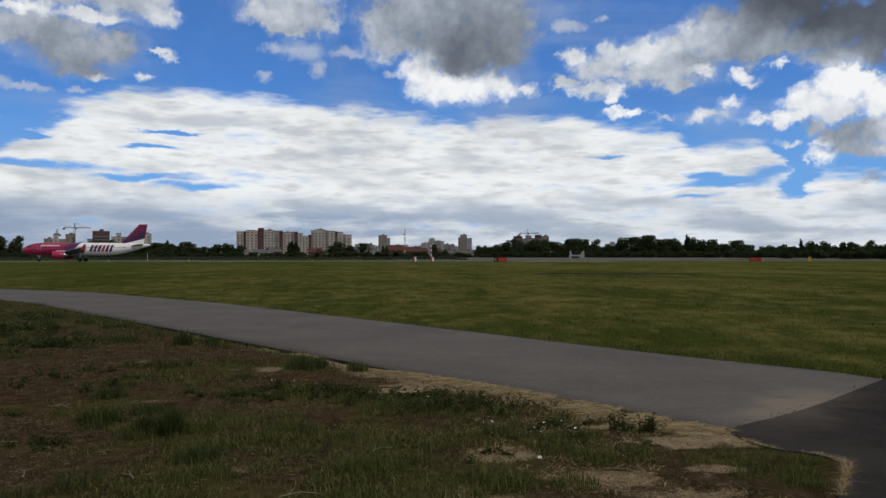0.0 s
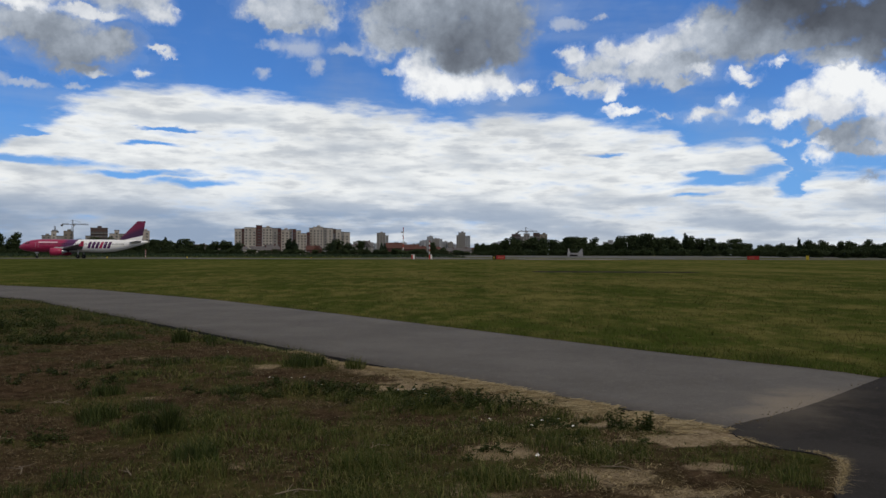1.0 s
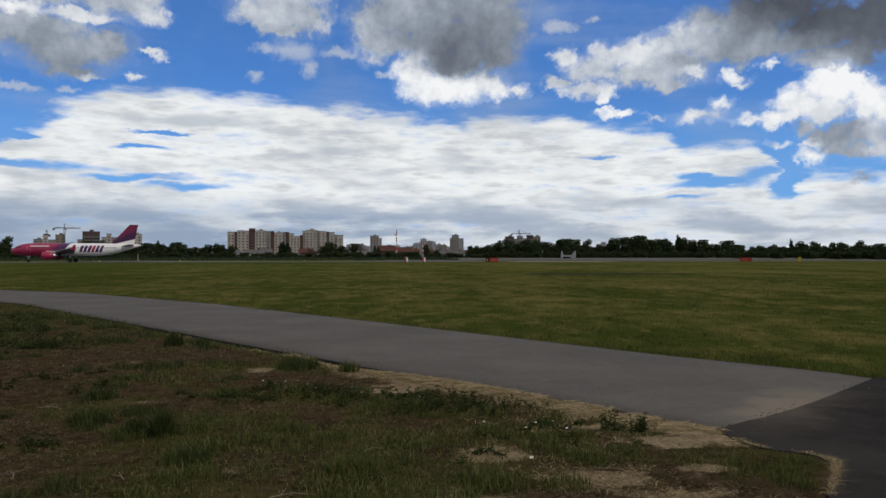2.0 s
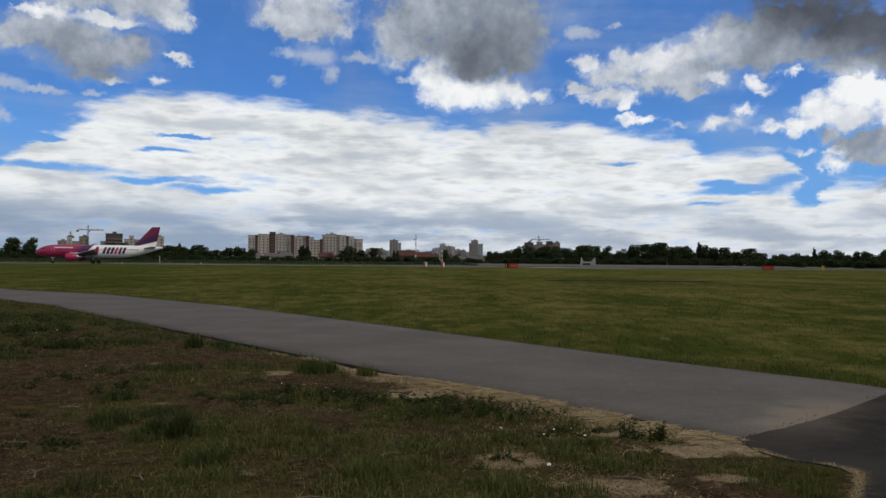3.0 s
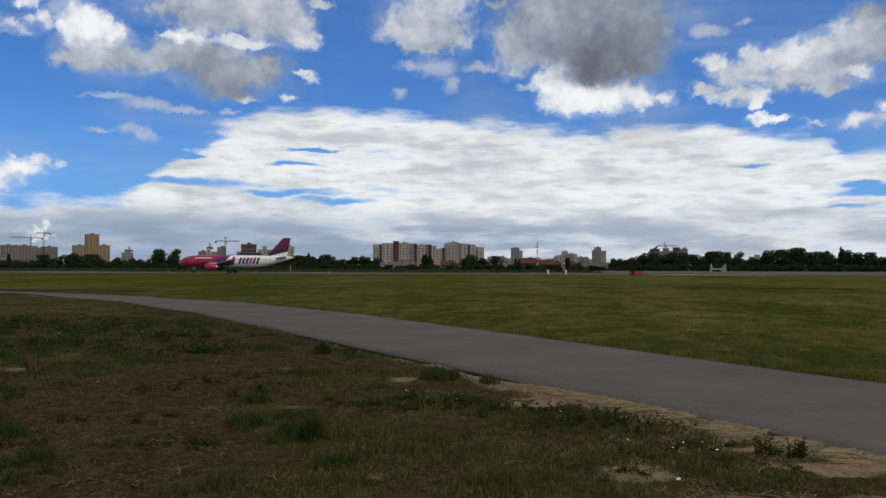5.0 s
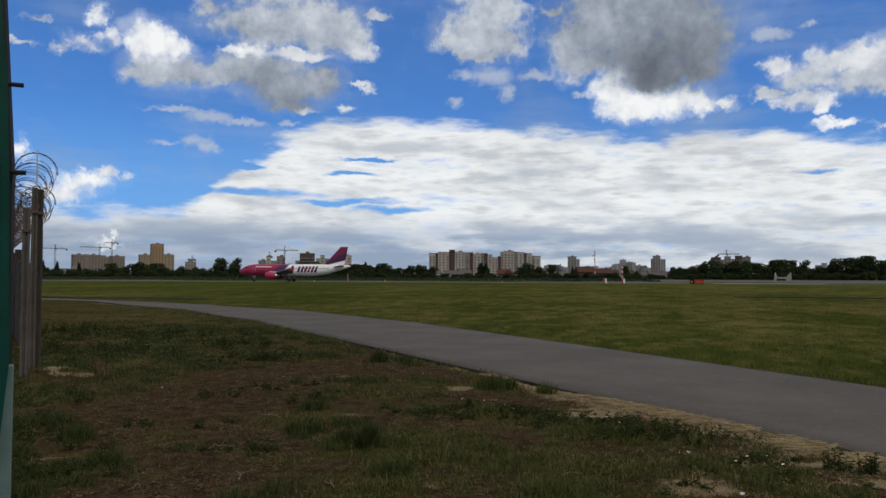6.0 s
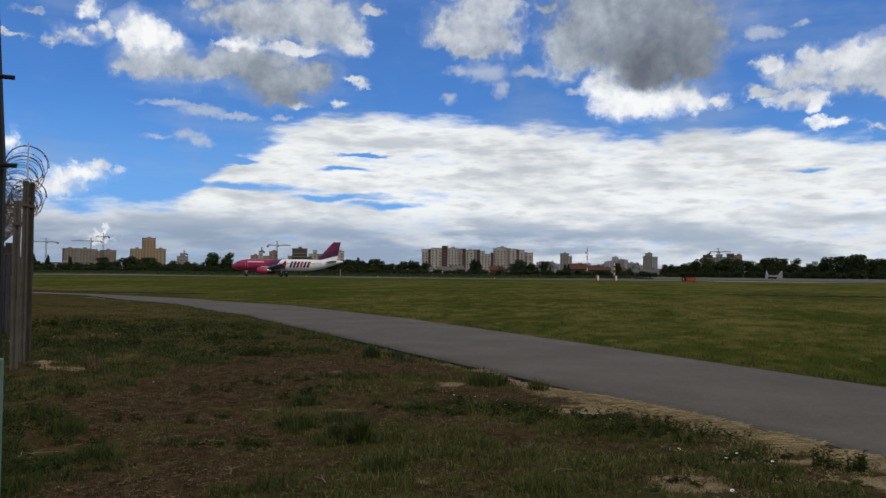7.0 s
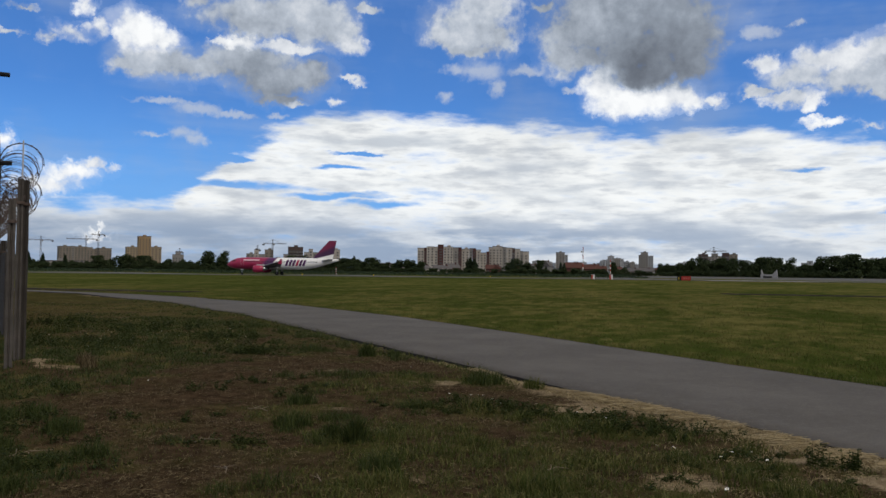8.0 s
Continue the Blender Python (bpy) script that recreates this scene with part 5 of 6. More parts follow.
for k in range(26):
    a = -6.6 + 8.2 * k / 25 + rh.uniform(-0.12, 0.12)
    d = 1500 + rh.uniform(0, 220)
    crest = 24 + 14 * math.exp(-((a + 0.5) / 0.9) ** 2) + 5 * math.exp(-((a + 6.0) / 0.8) ** 2)
    w = rh.uniform(9, 16)
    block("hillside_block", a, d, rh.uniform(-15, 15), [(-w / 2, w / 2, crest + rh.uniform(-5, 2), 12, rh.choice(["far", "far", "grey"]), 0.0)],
          "block on the far hillside, mostly with haze put into its wall colour", "building", "hillside blocks")


def house(azimuth, dist, w, h, turn, wall, roof, label):
    x, y = spot(azimuth, dist)
    e = thing("house", pose(x, y, foot(x, y), 0, 0, -azimuth + turn), label, "house", "houses behind the runway")
    d, eaves = w * 0.8, h * 0.55
    bm = bmesh.new()
    put_box(bm, (-w / 2, 0, -0.2), (w / 2, d, eaves))
    body = part("wall", bm, wall, e)
    bm = bmesh.new()
    o = 0.4
    vs = [bm.verts.new(v) for v in ((-w / 2 - o, -o, eaves), (w / 2 + o, -o, eaves), (w / 2 + o, d + o, eaves), (-w / 2 - o, d + o, eaves), (-w / 2 - o, d / 2, h), (w / 2 + o, d / 2, h))]
    for f in ((0, 1, 5, 4), (2, 3, 4, 5), (0, 4, 3), (1, 2, 5), (3, 2, 1, 0)):
        bm.faces.new([vs[i] for i in f])
    roof_ob = part("roof", bm, roof, e)
    bm = bmesh.new()
    put_box(bm, (w * 0.2, d * 0.35, h * 0.75), (w * 0.2 + 0.7, d * 0.35 + 0.7, h + 0.6), 0, 0.04)
    part("chimney", bm, M_REDBROWN, roof_ob)
    for k in range(max(2, int(w / 3))):
        bm = bmesh.new()
        x0 = -w / 2 + 0.8 + k * 2.8
        put_box(bm, (x0, -0.06, 1.0), (x0 + 1.3, 0.04, 2.4), 0, 0.02)
        part("window", bm, M_GLASS, body)


for row in ((-16.85, 480, 7.0, 6.0, 25, M_PANEL_GREY, M_ROOF), (-15.6, 500, 9.0, 5.4, 0, M_BEIGE, M_ROOF), (-13.9, 520, 8.0, 5.6, 60, M_PANEL, M_ROOF), (-12.9, 470, 11.0, 5.0, 0, M_PANEL, M_ROOF),
            (-12.0, 540, 9.0, 6.8, 30, M_DARKWALL, M_ROOF), (-9.3, 520, 8.0, 6.0, 0, M_REDBROWN, M_ROOF_RED), (-8.6, 500, 6.5, 5.6, 80, M_REDBROWN, M_ROOF_RED), (-6.4, 560, 9.0, 7.6, 0, M_PANEL_GREY, M_ROOF),
            (-5.0, 600, 9.4, 10.6, 75, M_PANEL_GREY, M_ROOF), (-3.45, 560, 11.0, 8.8, 0, M_REDBROWN, M_ROOF_RED), (-3.0, 600, 10.0, 8.4, 30, M_BEIGE, M_ROOF_RED), (-2.2, 520, 10.0, 7.0, 0, M_REDBROWN, M_ROOF_RED),
            (-1.5, 580, 9.0, 6.6, 15, M_BEIGE, M_ROOF_RED), (0.6, 560, 12.0, 5.0, 0, M_BEIGE, M_ROOF), (1.5, 540, 11.0, 5.2, -10, M_PANEL_GREY, M_ROOF), (2.3, 600, 9.0, 5.8, 0, M_PANEL, M_ROOF_RED),
            (-25.9, 470, 12.0, 4.6, 0, M_PANEL, M_ROOF), (-7.2, 620, 8.0, 7.0, 20, M_BEIGE, M_ROOF_RED), (-0.2, 640, 9.0, 6.8, 40, M_PANEL_GREY, M_ROOF_RED)):
    red = row[6] is M_ROOF_RED
    house(*row, "small house with a red tiled gable roof" if red else "small house with a grey gable roof")


def lattice(bm, p0, p1, w, bays, r):
    """A square truss from p0 to p1."""
    p0, p1 = Vector(p0), Vector(p1)
    d = (p1 - p0).normalized()
    a = (Vector((0, 1, 0)) if abs(d.y) < 0.9 else Vector((1, 0, 0)))
    a = (a - d * a.dot(d)).normalized() * (w / 2)
    b2 = d.cross(a)
    corner = [a + b2, a - b2, -a - b2, -a + b2]
    for c in corner:
        put_tube(bm, [p0 + c, p1 + c], r, 4)
    for k in range(bays):
        q0, q1 = p0.lerp(p1, k / bays), p0.lerp(p1, (k + 1) / bays)
        for i in range(4):
            put_tube(bm, [q0 + corner[i], q1 + corner[(i + 1) % 4]], r * 0.7, 3)


def crane(azimuth, dist, base, top, reach_w, reach_e, turn=0):
    x, y = spot(azimuth, dist)
    e = thing("tower_crane", pose(x, y, foot(x, y), 0, 0, -azimuth + turn), "slim dark steel tower crane above the roofs", "crane", "tower cranes")
    top -= foot(x, y)
    jib = top - 5.0
    bm = bmesh.new()
    lattice(bm, (0, 0, -0.2), (0, 0, jib), 1.6, 14, 0.22)
    part("mast", bm, M_CRANE, e)
    bm = bmesh.new()
    lattice(bm, (0, 0, jib), (0, 0, top), 1.0, 3, 0.2)
    part("tower_head", bm, M_CRANE, e)
    for x1 in (-reach_w, reach_e):
        bm = bmesh.new()
        lattice(bm, (0, 0, jib + 0.4), (x1, 0, jib + 0.4), 1.0, 8, 0.18)
        arm = part("jib", bm, M_CRANE, e)
        bm = bmesh.new()
        put_tube(bm, [(0, 0, top), (x1 * 0.75, 0, jib + 0.9)], 0.1, 4)
        part("tie", bm, M_CRANE, arm)
    short = min(reach_w, reach_e) * (-1 if reach_w < reach_e else 1)
    bm = bmesh.new()
    put_box(bm, (short - 1.2, -0.8, jib - 1.8), (short + 1.2, 0.8, jib), 0, 0.1)
    part("counterweight", bm, M_CONCRETE, e)
    bm = bmesh.new()
    put_box(bm, (0.6, -1.0, jib - 1.6), (2.2, 0.8, jib + 0.3), 0, 0.1)
    part("cab", bm, M_PANEL_GREY, e)


crane(-39.98, 1100, 0, 40.9, 18, 13)
crane(-37.31, 1150, 0, 45.1, 24, 13)
crane(-36.56, 1100, 0, 49.5, 9, 7)
crane(-25.11, 900, 0, 36.2, 10, 15)
crane(-26.16, 905, 0, 29.6, 2.5, 2.5)
crane(-31.4, 1010, 0, 27.5, 5, 3.5)
crane(6.13, 962, 0, 34.6, 9, 14)
crane(-8.9, 1100, 0, 36.0, 1.5, 1.5)
# ------------------------------------------------------------ fence on the camera's left: concrete posts, razor wire, green sheet
FENCE_WAY = Vector((-0.695, 0.719, 0))
POST_AT = Vector((-9.62, 11.1, 0))


def groove_post(name, x, y, h, w, turn, label, lean=0.0, mat=None):
    e = thing(name, pose(x, y, float(ground_z(x, y)) - 0.05, lean, 0, turn), label, "fence post", "concrete fence posts")
    bm = bmesh.new()
    g, d = w * 0.16, w * 0.42
    out = [(-w / 2, -d), (-g, -d), (-g * 0.6, -d + 0.03), (g * 0.6, -d + 0.03), (g, -d), (w / 2, -d), (w / 2, d), (-w / 2, d)]
    rows = []
    for k in range(13):
        z = h * k / 12
        s0 = 1.0 - 0.06 * k / 12
        rows.append([bm.verts.new((a * s0 + 0.004 * rt.uniform(-1, 1), b2 * s0 + 0.004 * rt.uniform(-1, 1), z)) for a, b2 in out])
    for r0, r1 in zip(rows, rows[1:]):
        for k in range(8):
            bm.faces.new((r0[k], r0[(k + 1) % 8], r1[(k + 1) % 8], r1[k]))
    bm.faces.new(rows[-1])
    bmesh.ops.recalc_face_normals(bm, faces=bm.faces)
    part("shaft", bm, mat or M_CONCRETE, e)
    bm = bmesh.new()
    put_box(bm, (-w * 0.62, -d - 0.02, h * 0.86), (w * 0.62, -d + 0.005, h * 0.86 + 0.05), 0, 0.004)
    part("clamp", bm, M_WIRE, e, "rusty steel clamp")
    return e


groove_post("fence_post", -9.14, 10.27, 2.62, 0.115, 42, "short weathered concrete fence post with a groove")
groove_post("fence_post", -9.59, 10.95, 3.03, 0.095, 42, "tall weathered concrete fence post under razor wire")
tall = groove_post("fence_post", -9.57, 11.05, 3.02, 0.1, 40, "tall stained concrete fence post under razor wire", 0.0, M_CONCRETE_DARK)
for k in range(3, 12):
    q = POST_AT + FENCE_WAY * (3.0 * k)
    groove_post("fence_post", q.x, q.y, 2.35, 0.16, 44, "weathered concrete fence post in a long row", 0.0, M_CONCRETE_DARK)

# steel rod that holds the first loop of the wire
e = thing("wire_holder", pose(-9.59, 10.98, 2.9), "thin steel rod standing on the post top", "rod")
bm = bmesh.new()
put_tube(bm, [(0, 0, -0.3), (0, 0, 0.78)], 0.012, 6)
part("rod", bm, M_STAB, e)
bm = bmesh.new()
put_box(bm, (-0.05, -0.03, -0.2), (0.05, 0.03, -0.12), 0, 0.004)
part("bracket", bm, M_WIRE, e)


def razor_coil(start, way, length, radius, z, pitch, label):
    e = thing("razor_wire", Matrix.Translation((start.x, start.y, z)), label, "razor wire", "razor wire coils")
    side = Vector((way.y, -way.x, 0))
    bm = bmesh.new()
    n = int(length / pitch)
    rc = random.Random(3)
    pts = []
    for k in range(n * 22):
        f = k / 22.0
        a = 2 * math.pi * f
        r = radius * (1 + 0.07 * math.sin(f * 2.4) + 0.05 * math.sin(f * 5.1 + 1))
        drop = 0.05 * math.sin(f * 1.3)
        pts.append(way * (f * pitch) + side * (r * math.cos(a)) + Vector((0, 0, r * math.sin(a) + drop)))
    put_tube(bm, pts, 0.0052, 4)
    coil = part("coil", bm, M_WIRE, e)
    bm = bmesh.new()
    for k in range(0, len(pts) - 1, 2):
        d = (pts[k + 1] - pts[k]).normalized()
        o = d.cross(Vector((rc.uniform(-1, 1), rc.uniform(-1, 1), rc.uniform(-1, 1)))).normalized()
        vs = [bm.verts.new(pts[k] + q) for q in (d * 0.022 + o * 0.011, -d * 0.022 + o * 0.011, -d * 0.01 - o * 0.01, d * 0.01 - o * 0.01)]
        bm.faces.new(vs)
    tagged(part("barb", bm, M_WIRE, coil), kind="stuff")


razor_coil(POST_AT + Vector((0.0, -0.1, 0)), FENCE_WAY, 30.0, 0.31, 3.3, 0.27, "rusty coil of razor wire along the fence top")
razor_coil(POST_AT + FENCE_WAY * 0.5, FENCE_WAY, 29.0, 0.26, 2.85, 0.25, "lower rusty coil of razor wire beside the posts")

e = thing("concrete_fence", pose(POST_AT.x, POST_AT.y, 0, 0, 0, math.degrees(math.atan2(FENCE_WAY.y, FENCE_WAY.x))), "stained concrete panel fence running off", "fence")
for k in range(2, 12):
    for j in range(4):
        bm = bmesh.new()
        put_box(bm, (3.0 * k + 0.1, 0.0, 0.5 * j - 0.05), (3.0 * k + 2.9, 0.06, 0.5 * j + 0.445), 0, 0.012)
        part("panel", bm, M_CONCRETE_DARK, e)

# the end of a green corrugated sheet, close to the camera
e = thing("sheet_fence", pose(0, 0, 0), "dark green corrugated steel fence panel with a slanting edge", "fence")
bm = bmesh.new()
EDGE = [(-43.5, 0.0), (-43.4, 0.46), (-42.9, 0.8), (-42.5, 1.15), (-42.6, 1.55), (-42.75, 2.13), (-42.95, 2.61), (-43.4, 3.0), (-43.6, 3.2)]
for back_side in (0.0, 0.012):
    rows = []
    for a, z in EDGE:
        x, y = spot(a, 4.6)
        row = []
        for k in range(60):
            u = k * 0.02
            wave = 0.018 * (1 if (k // 3) % 2 else -1)
            row.append(bm.verts.new((x - 0.62 * u - 0.78 * (wave + back_side), y - 0.78 * u + 0.62 * (wave + back_side), z)))
        rows.append(row)
    for r0, r1 in zip(rows, rows[1:]):
        for k in range(59):
            bm.faces.new((r0[k], r0[k + 1], r1[k + 1], r1[k]))
part("sheet", bm, M_GREEN_SHEET, e)
bm = bmesh.new()
put_tube(bm, [(*spot(-42.7, 4.72), 1.14), (*spot(-42.7, 4.72), 1.3), (*spot(-42.72, 4.72), 2.13), (*spot(-43.5, 4.72), 3.2)], 0.03, 6)
part("edge_post", bm, M_BLACK, e, "dark steel edge post")
for a, z in ((-42.7, 2.6), (-42.45, 2.14), (-42.5, 0.2)):
    x, y = spot(a, 4.66)
    bm = bmesh.new()
    put_tube(bm, [(x - 0.05, y - 0.04, z), (x + 0.045, y + 0.035, z)], 0.012, 6)
    part("bolt", bm, M_BLACK, e)
bm = bmesh.new()
x, y = spot(-42.78, 4.86)
put_box(bm, (-0.05, -0.03, -0.05), (0.05, 0.03, 1.12), 0, 0.006, pose(x, y, 0, 0, 0, 42))
part("plinth_post", bm, M_TEAL, e, "chipped pale green foot of the fence")


# ------------------------------------------------------------ grass, straw and weeds
def blade_mesh(name, x, y, h, w, lean, mats, rs, z=None):
    """Bent blades: a narrow quad and a tip each."""
    n = len(x)
    z = ground_z(x, y) - 0.01 if z is None else z
    a = rs.uniform(0, 2 * np.pi, n)
    b2 = rs.uniform(0, 2 * np.pi, n)
    side = np.stack([np.cos(a), np.sin(a), np.zeros(n)], 1) * (w / 2)[:, None]
    tilt = np.stack([np.cos(b2), np.sin(b2), np.zeros(n)], 1) * (lean * h)[:, None]
    up = np.zeros((n, 3))
    up[:, 2] = h
    root = np.stack([x, y, z], 1)
    mid = root + tilt * 0.3 + up * 0.6
    tip = root + tilt + up * (1 - 0.25 * np.minimum(lean, 1.5))[:, None]
    V = np.stack([root - side, root + side, mid + side * 0.8, mid - side * 0.8, tip], 1).reshape(-1, 3)
    k = 5 * np.arange(n)[:, None]
    F = np.concatenate([k + np.array([0, 1, 2]), k + np.array([0, 2, 3]), k + np.array([3, 2, 4])], 0)
    return fast_mesh(name, V, F, mats)


def scatter(n, r0, r1, a0, a1, power, rs):
    """Random points between two distances and two azimuths, denser near the camera."""
    u = rs.uniform(0, 1, n)
    r = (r0 ** power + u * (r1 ** power - r0 ** power)) ** (1 / power)
    a = np.radians(rs.uniform(a0, a1, n))
    return r * np.sin(a), r * np.cos(a), r


rs = np.random.RandomState(11)


def front_mask(x, y):
    return (to_near(x, y) > 0.03) & ~in_apron(x, y) & (np.hypot(x + 9.3, y - 10.8) > 0.2)


# green blades of the trampled ground
x, y, r = scatter(520000, 4.3, 42, -48, 30, 0.75, rs)
keep = front_mask(x, y) & (rs.uniform(0, 1, len(x)) < (0.06 + 0.94 * lush_at(x, y) ** 1.8) * (1 - 0.93 * sand_at(x, y)) * (0.25 + 0.75 * sstep(fnoise(x, y, 3.5, 41), 0.35, 0.6)))
x, y, r = x[keep], y[keep], r[keep]
lush = lush_at(x, y)
h = np.where(x > -0.5, 0.78, 1.0) * (0.018 + 0.068 * lush ** 1.2 * rs.uniform(0.4, 1.2, len(x))) * (0.7 + 0.6 * fnoise(x, y, 1.5, 43))
# blades on the fence side take a darker green that stands for shade
fence_shade = x + 1.6 * (fnoise(x, y, 0.6, 45) - 0.5) < -2.7 - 0.15 * y
for pick, mat, words in ((~fence_shade, M_BLADE, "short patchy green grass on trampled earth"), (fence_shade, M_WEED, "green grass towards the fence, in a darker colour for the shade there")):
    xx, yy, rr = x[pick], y[pick], r[pick]
    me = blade_mesh("green_grass", xx, yy, h[pick], 0.0032 * (1 + rr / 7), rs.uniform(0.2, 1.3, len(xx)), mat, rs)
    tagged(new("green_grass", me), words, "grass", kind="stuff")

# dry blades and flattened straw among them
x, y, r = scatter(330000, 4.3, 42, -48, 30, 0.7, rs)
keep = front_mask(x, y) & (rs.uniform(0, 1, len(x)) < (0.75 - 0.5 * lush_at(x, y)) * (1 - 0.8 * sand_at(x, y)) * (0.2 + 0.8 * sstep(fnoise(x, y, 2.2, 47), 0.35, 0.65)))
x, y, r = x[keep], y[keep], r[keep]
h = rs.uniform(0.02, 0.06, len(x))
me = blade_mesh("dry_grass", x, y, h, 0.0017 * (1 + r / 7), rs.uniform(0.2, 0.9, len(x)), M_DRY, rs)
tagged(new("dry_grass", me), "withered brown grass lying on the earth", "grass", kind="stuff")

# flat litter: broken straws and dead stems lying on the earth
x, y, r = scatter(560000, 4.3, 32, -48, 30, 0.7, rs)
keep = front_mask(x, y) & (rs.uniform(0, 1, len(x)) < (0.8 - 0.55 * lush_at(x, y)) * (0.1 + 0.9 * sstep(fnoise(x, y, 1.6, 57), 0.35, 0.65)))
x, y, r = x[keep], y[keep], r[keep]
n = len(x)
a, ln, w = rs.uniform(0, 6.283, n), 0.012 + 0.055 * rs.uniform(0, 1, n) ** 2.5, 0.0005 * (1 + r / 6) * rs.uniform(0.6, 1.6, n)
z = ground_z(x, y) + rs.uniform(0.003, 0.02, n)
dx, dy = np.cos(a) * ln / 2, np.sin(a) * ln / 2
sx, sy = -np.sin(a) * w, np.cos(a) * w
dz = rs.uniform(-0.15, 0.15, n) * ln
V = np.stack([np.stack([x - dx - sx, y - dy - sy, z - dz], 1), np.stack([x + dx - sx, y + dy - sy, z + dz], 1), np.stack([x + dx + sx, y + dy + sy, z + dz + 0.002], 1), np.stack([x - dx + sx, y - dy + sy, z - dz + 0.002], 1)], 1).reshape(-1, 3)
tagged(new("litter", fast_mesh("litter", V, np.arange(4 * n).reshape(-1, 4), M_DRY)), "dead stems and broken straw scattered on the earth", "straw", kind="stuff")

# straw mown along the road's sandy verge and at the corner of the apron
u = rs.uniform(0, 1, 38000)
xs = -3.5 + 6.1 * u
d = np.abs(rs.normal(0.0, 0.28, len(u))) * (0.3 + 0.9 * sstep(xs, -2.5, 1.0)) + 0.03
ys = near_y(xs) - d / 0.74
corner = rs.choice([0, 1, 2, 3, 4, 5, 5, 6, 6, 6, 7, 7, 7], 2400)
f = rs.uniform(0, 1, 2400)
ap = np.array(APRON[:9])
cx, cy = ap[corner, 0] * (1 - f) + ap[corner + 1, 0] * f, ap[corner, 1] * (1 - f) + ap[corner + 1, 1] * f
xs, ys = np.r_[xs, cx + 0.04 - np.abs(rs.normal(0, 0.055, 2400)) * (0.4 + 0.6 * (corner > 4)), rs.uniform(0.2, 2.45, 9000)], np.r_[ys, cy - 0.02 - np.abs(rs.normal(0, 0.035, 2400)), rs.uniform(5.0, 7.9, 9000)]
keep = ~in_apron(xs - 0.05, ys) & (to_near(xs, ys) > 0.02) & (fnoise(xs, ys, 2.5, 51) > 0.4) & ((np.arange(len(xs)) < 40400) | (sand_at(xs, ys) > 0.35) | (fnoise(xs, ys, 5.0, 52) > 0.52))
xs, ys = xs[keep], ys[keep]
me = blade_mesh("straw", xs, ys, rs.uniform(0.012, 0.035, len(xs)), np.full(len(xs), 0.005), rs.uniform(1.5, 4.5, len(xs)), M_STRAW, rs, np.where(in_apron(xs, ys), 0.03, ground_z(xs, ys)))
tagged(new("straw", me), "pale mown straw along the sandy verge", "straw", kind="stuff")

# long stalks raked into a loose swathe along the verge
n = 7000
xs = rs.uniform(-2.6, 2.55, n)
ys = near_y(xs) - (0.05 + 0.55 * rs.uniform(0, 1, n) ** 1.5 * (0.35 + 0.65 * sstep(xs, -2.0, 1.2))) / 0.74
keep = ~in_apron(xs, ys) & (fnoise(xs, ys, 3.0, 77) > 0.46)
xs, ys = xs[keep], ys[keep]
n = len(xs)
a, ln, w = rs.normal(-0.85, 0.75, n), rs.uniform(0.06, 0.24, n), rs.uniform(0.002, 0.0038, n)
z = ground_z(xs, ys) + rs.uniform(0.006, 0.035, n)
ends = []
for sx, sw in ((-1, -1), (1, -1), (1, 1), (-1, 1)):
    ends.append(np.stack([xs + sx * np.cos(a) * ln / 2 - sw * np.sin(a) * w, ys + sx * np.sin(a) * ln / 2 + sw * np.cos(a) * w, z + sx * 0.06 * ln + 0.001 * sw], 1))
tagged(new("straw", fast_mesh("straw", np.stack(ends, 1).reshape(-1, 3), np.arange(4 * n).reshape(-1, 4), M_STRAW)), "long pale stalks raked along the verge", "straw", kind="stuff")

# crumbs broken from the asphalt where the road meets the apron
bm = bmesh.new()
qc = random.Random(61)
for k in range(110):
    f = qc.random() ** 1.6
    x, y = 2.75 + 2.6 * f + qc.gauss(0, 0.09), 7.26 + 2.55 * f + qc.gauss(0, 0.07)
    if not in_apron(np.array(x), np.array(y)) and to_near(x, y) > -0.02:
        continue
    rr = 0.003 + 0.007 * qc.random() ** 2
    m = Matrix.Translation((x, y, 0.036)) @ Matrix.Diagonal((rr, rr * qc.uniform(0.6, 1.2), rr * 0.6, 1))
    bmesh.ops.create_icosphere(bm, subdivisions=1, radius=1.0, matrix=m)
tagged(new("gravel", mesh_of("gravel", bm, M_DRY)), "loose crumbled gravel on the seam of two pavings", "gravel", kind="stuff")

# the mown meadow past the road
x, y, r = scatter(520000, 10, 110, -48, 34, 0.35, rs)
dist_edge = (y - far_y(x)) * 0.74
keep = (dist_edge > 0.02) & ~in_apron(x, y) & (rs.uniform(0, 1, len(x)) < 0.35 + 0.65 * fnoise(x, y, 1.2, 61))
x, y, r, dist_edge = x[keep], y[keep], r[keep], dist_edge[keep]
fringe = sstep(dist_edge, 1.0, 0.1)
h = rs.uniform(0.03, 0.085, len(x)) * (1 + 0.4 * fringe) * (0.45 + 0.7 * fnoise(x, y, 0.6, 63) + 0.9 * sstep(fnoise(x, y, 1.7, 64), 0.5, 0.75)) * sstep(r, 130, 40)
me = blade_mesh("meadow_grass", x, y, h, 0.0035 * (1 + r / 14), rs.uniform(0.2, 1.4, len(x)), M_SWARD, rs)
tagged(new("meadow_grass", me), "mown yellow-green meadow grass", "grass", kind="stuff")
x, y, r = scatter(110000, 10, 45, -48, 34, 0.5, rs)
dist_edge = (y - far_y(x)) * 0.74
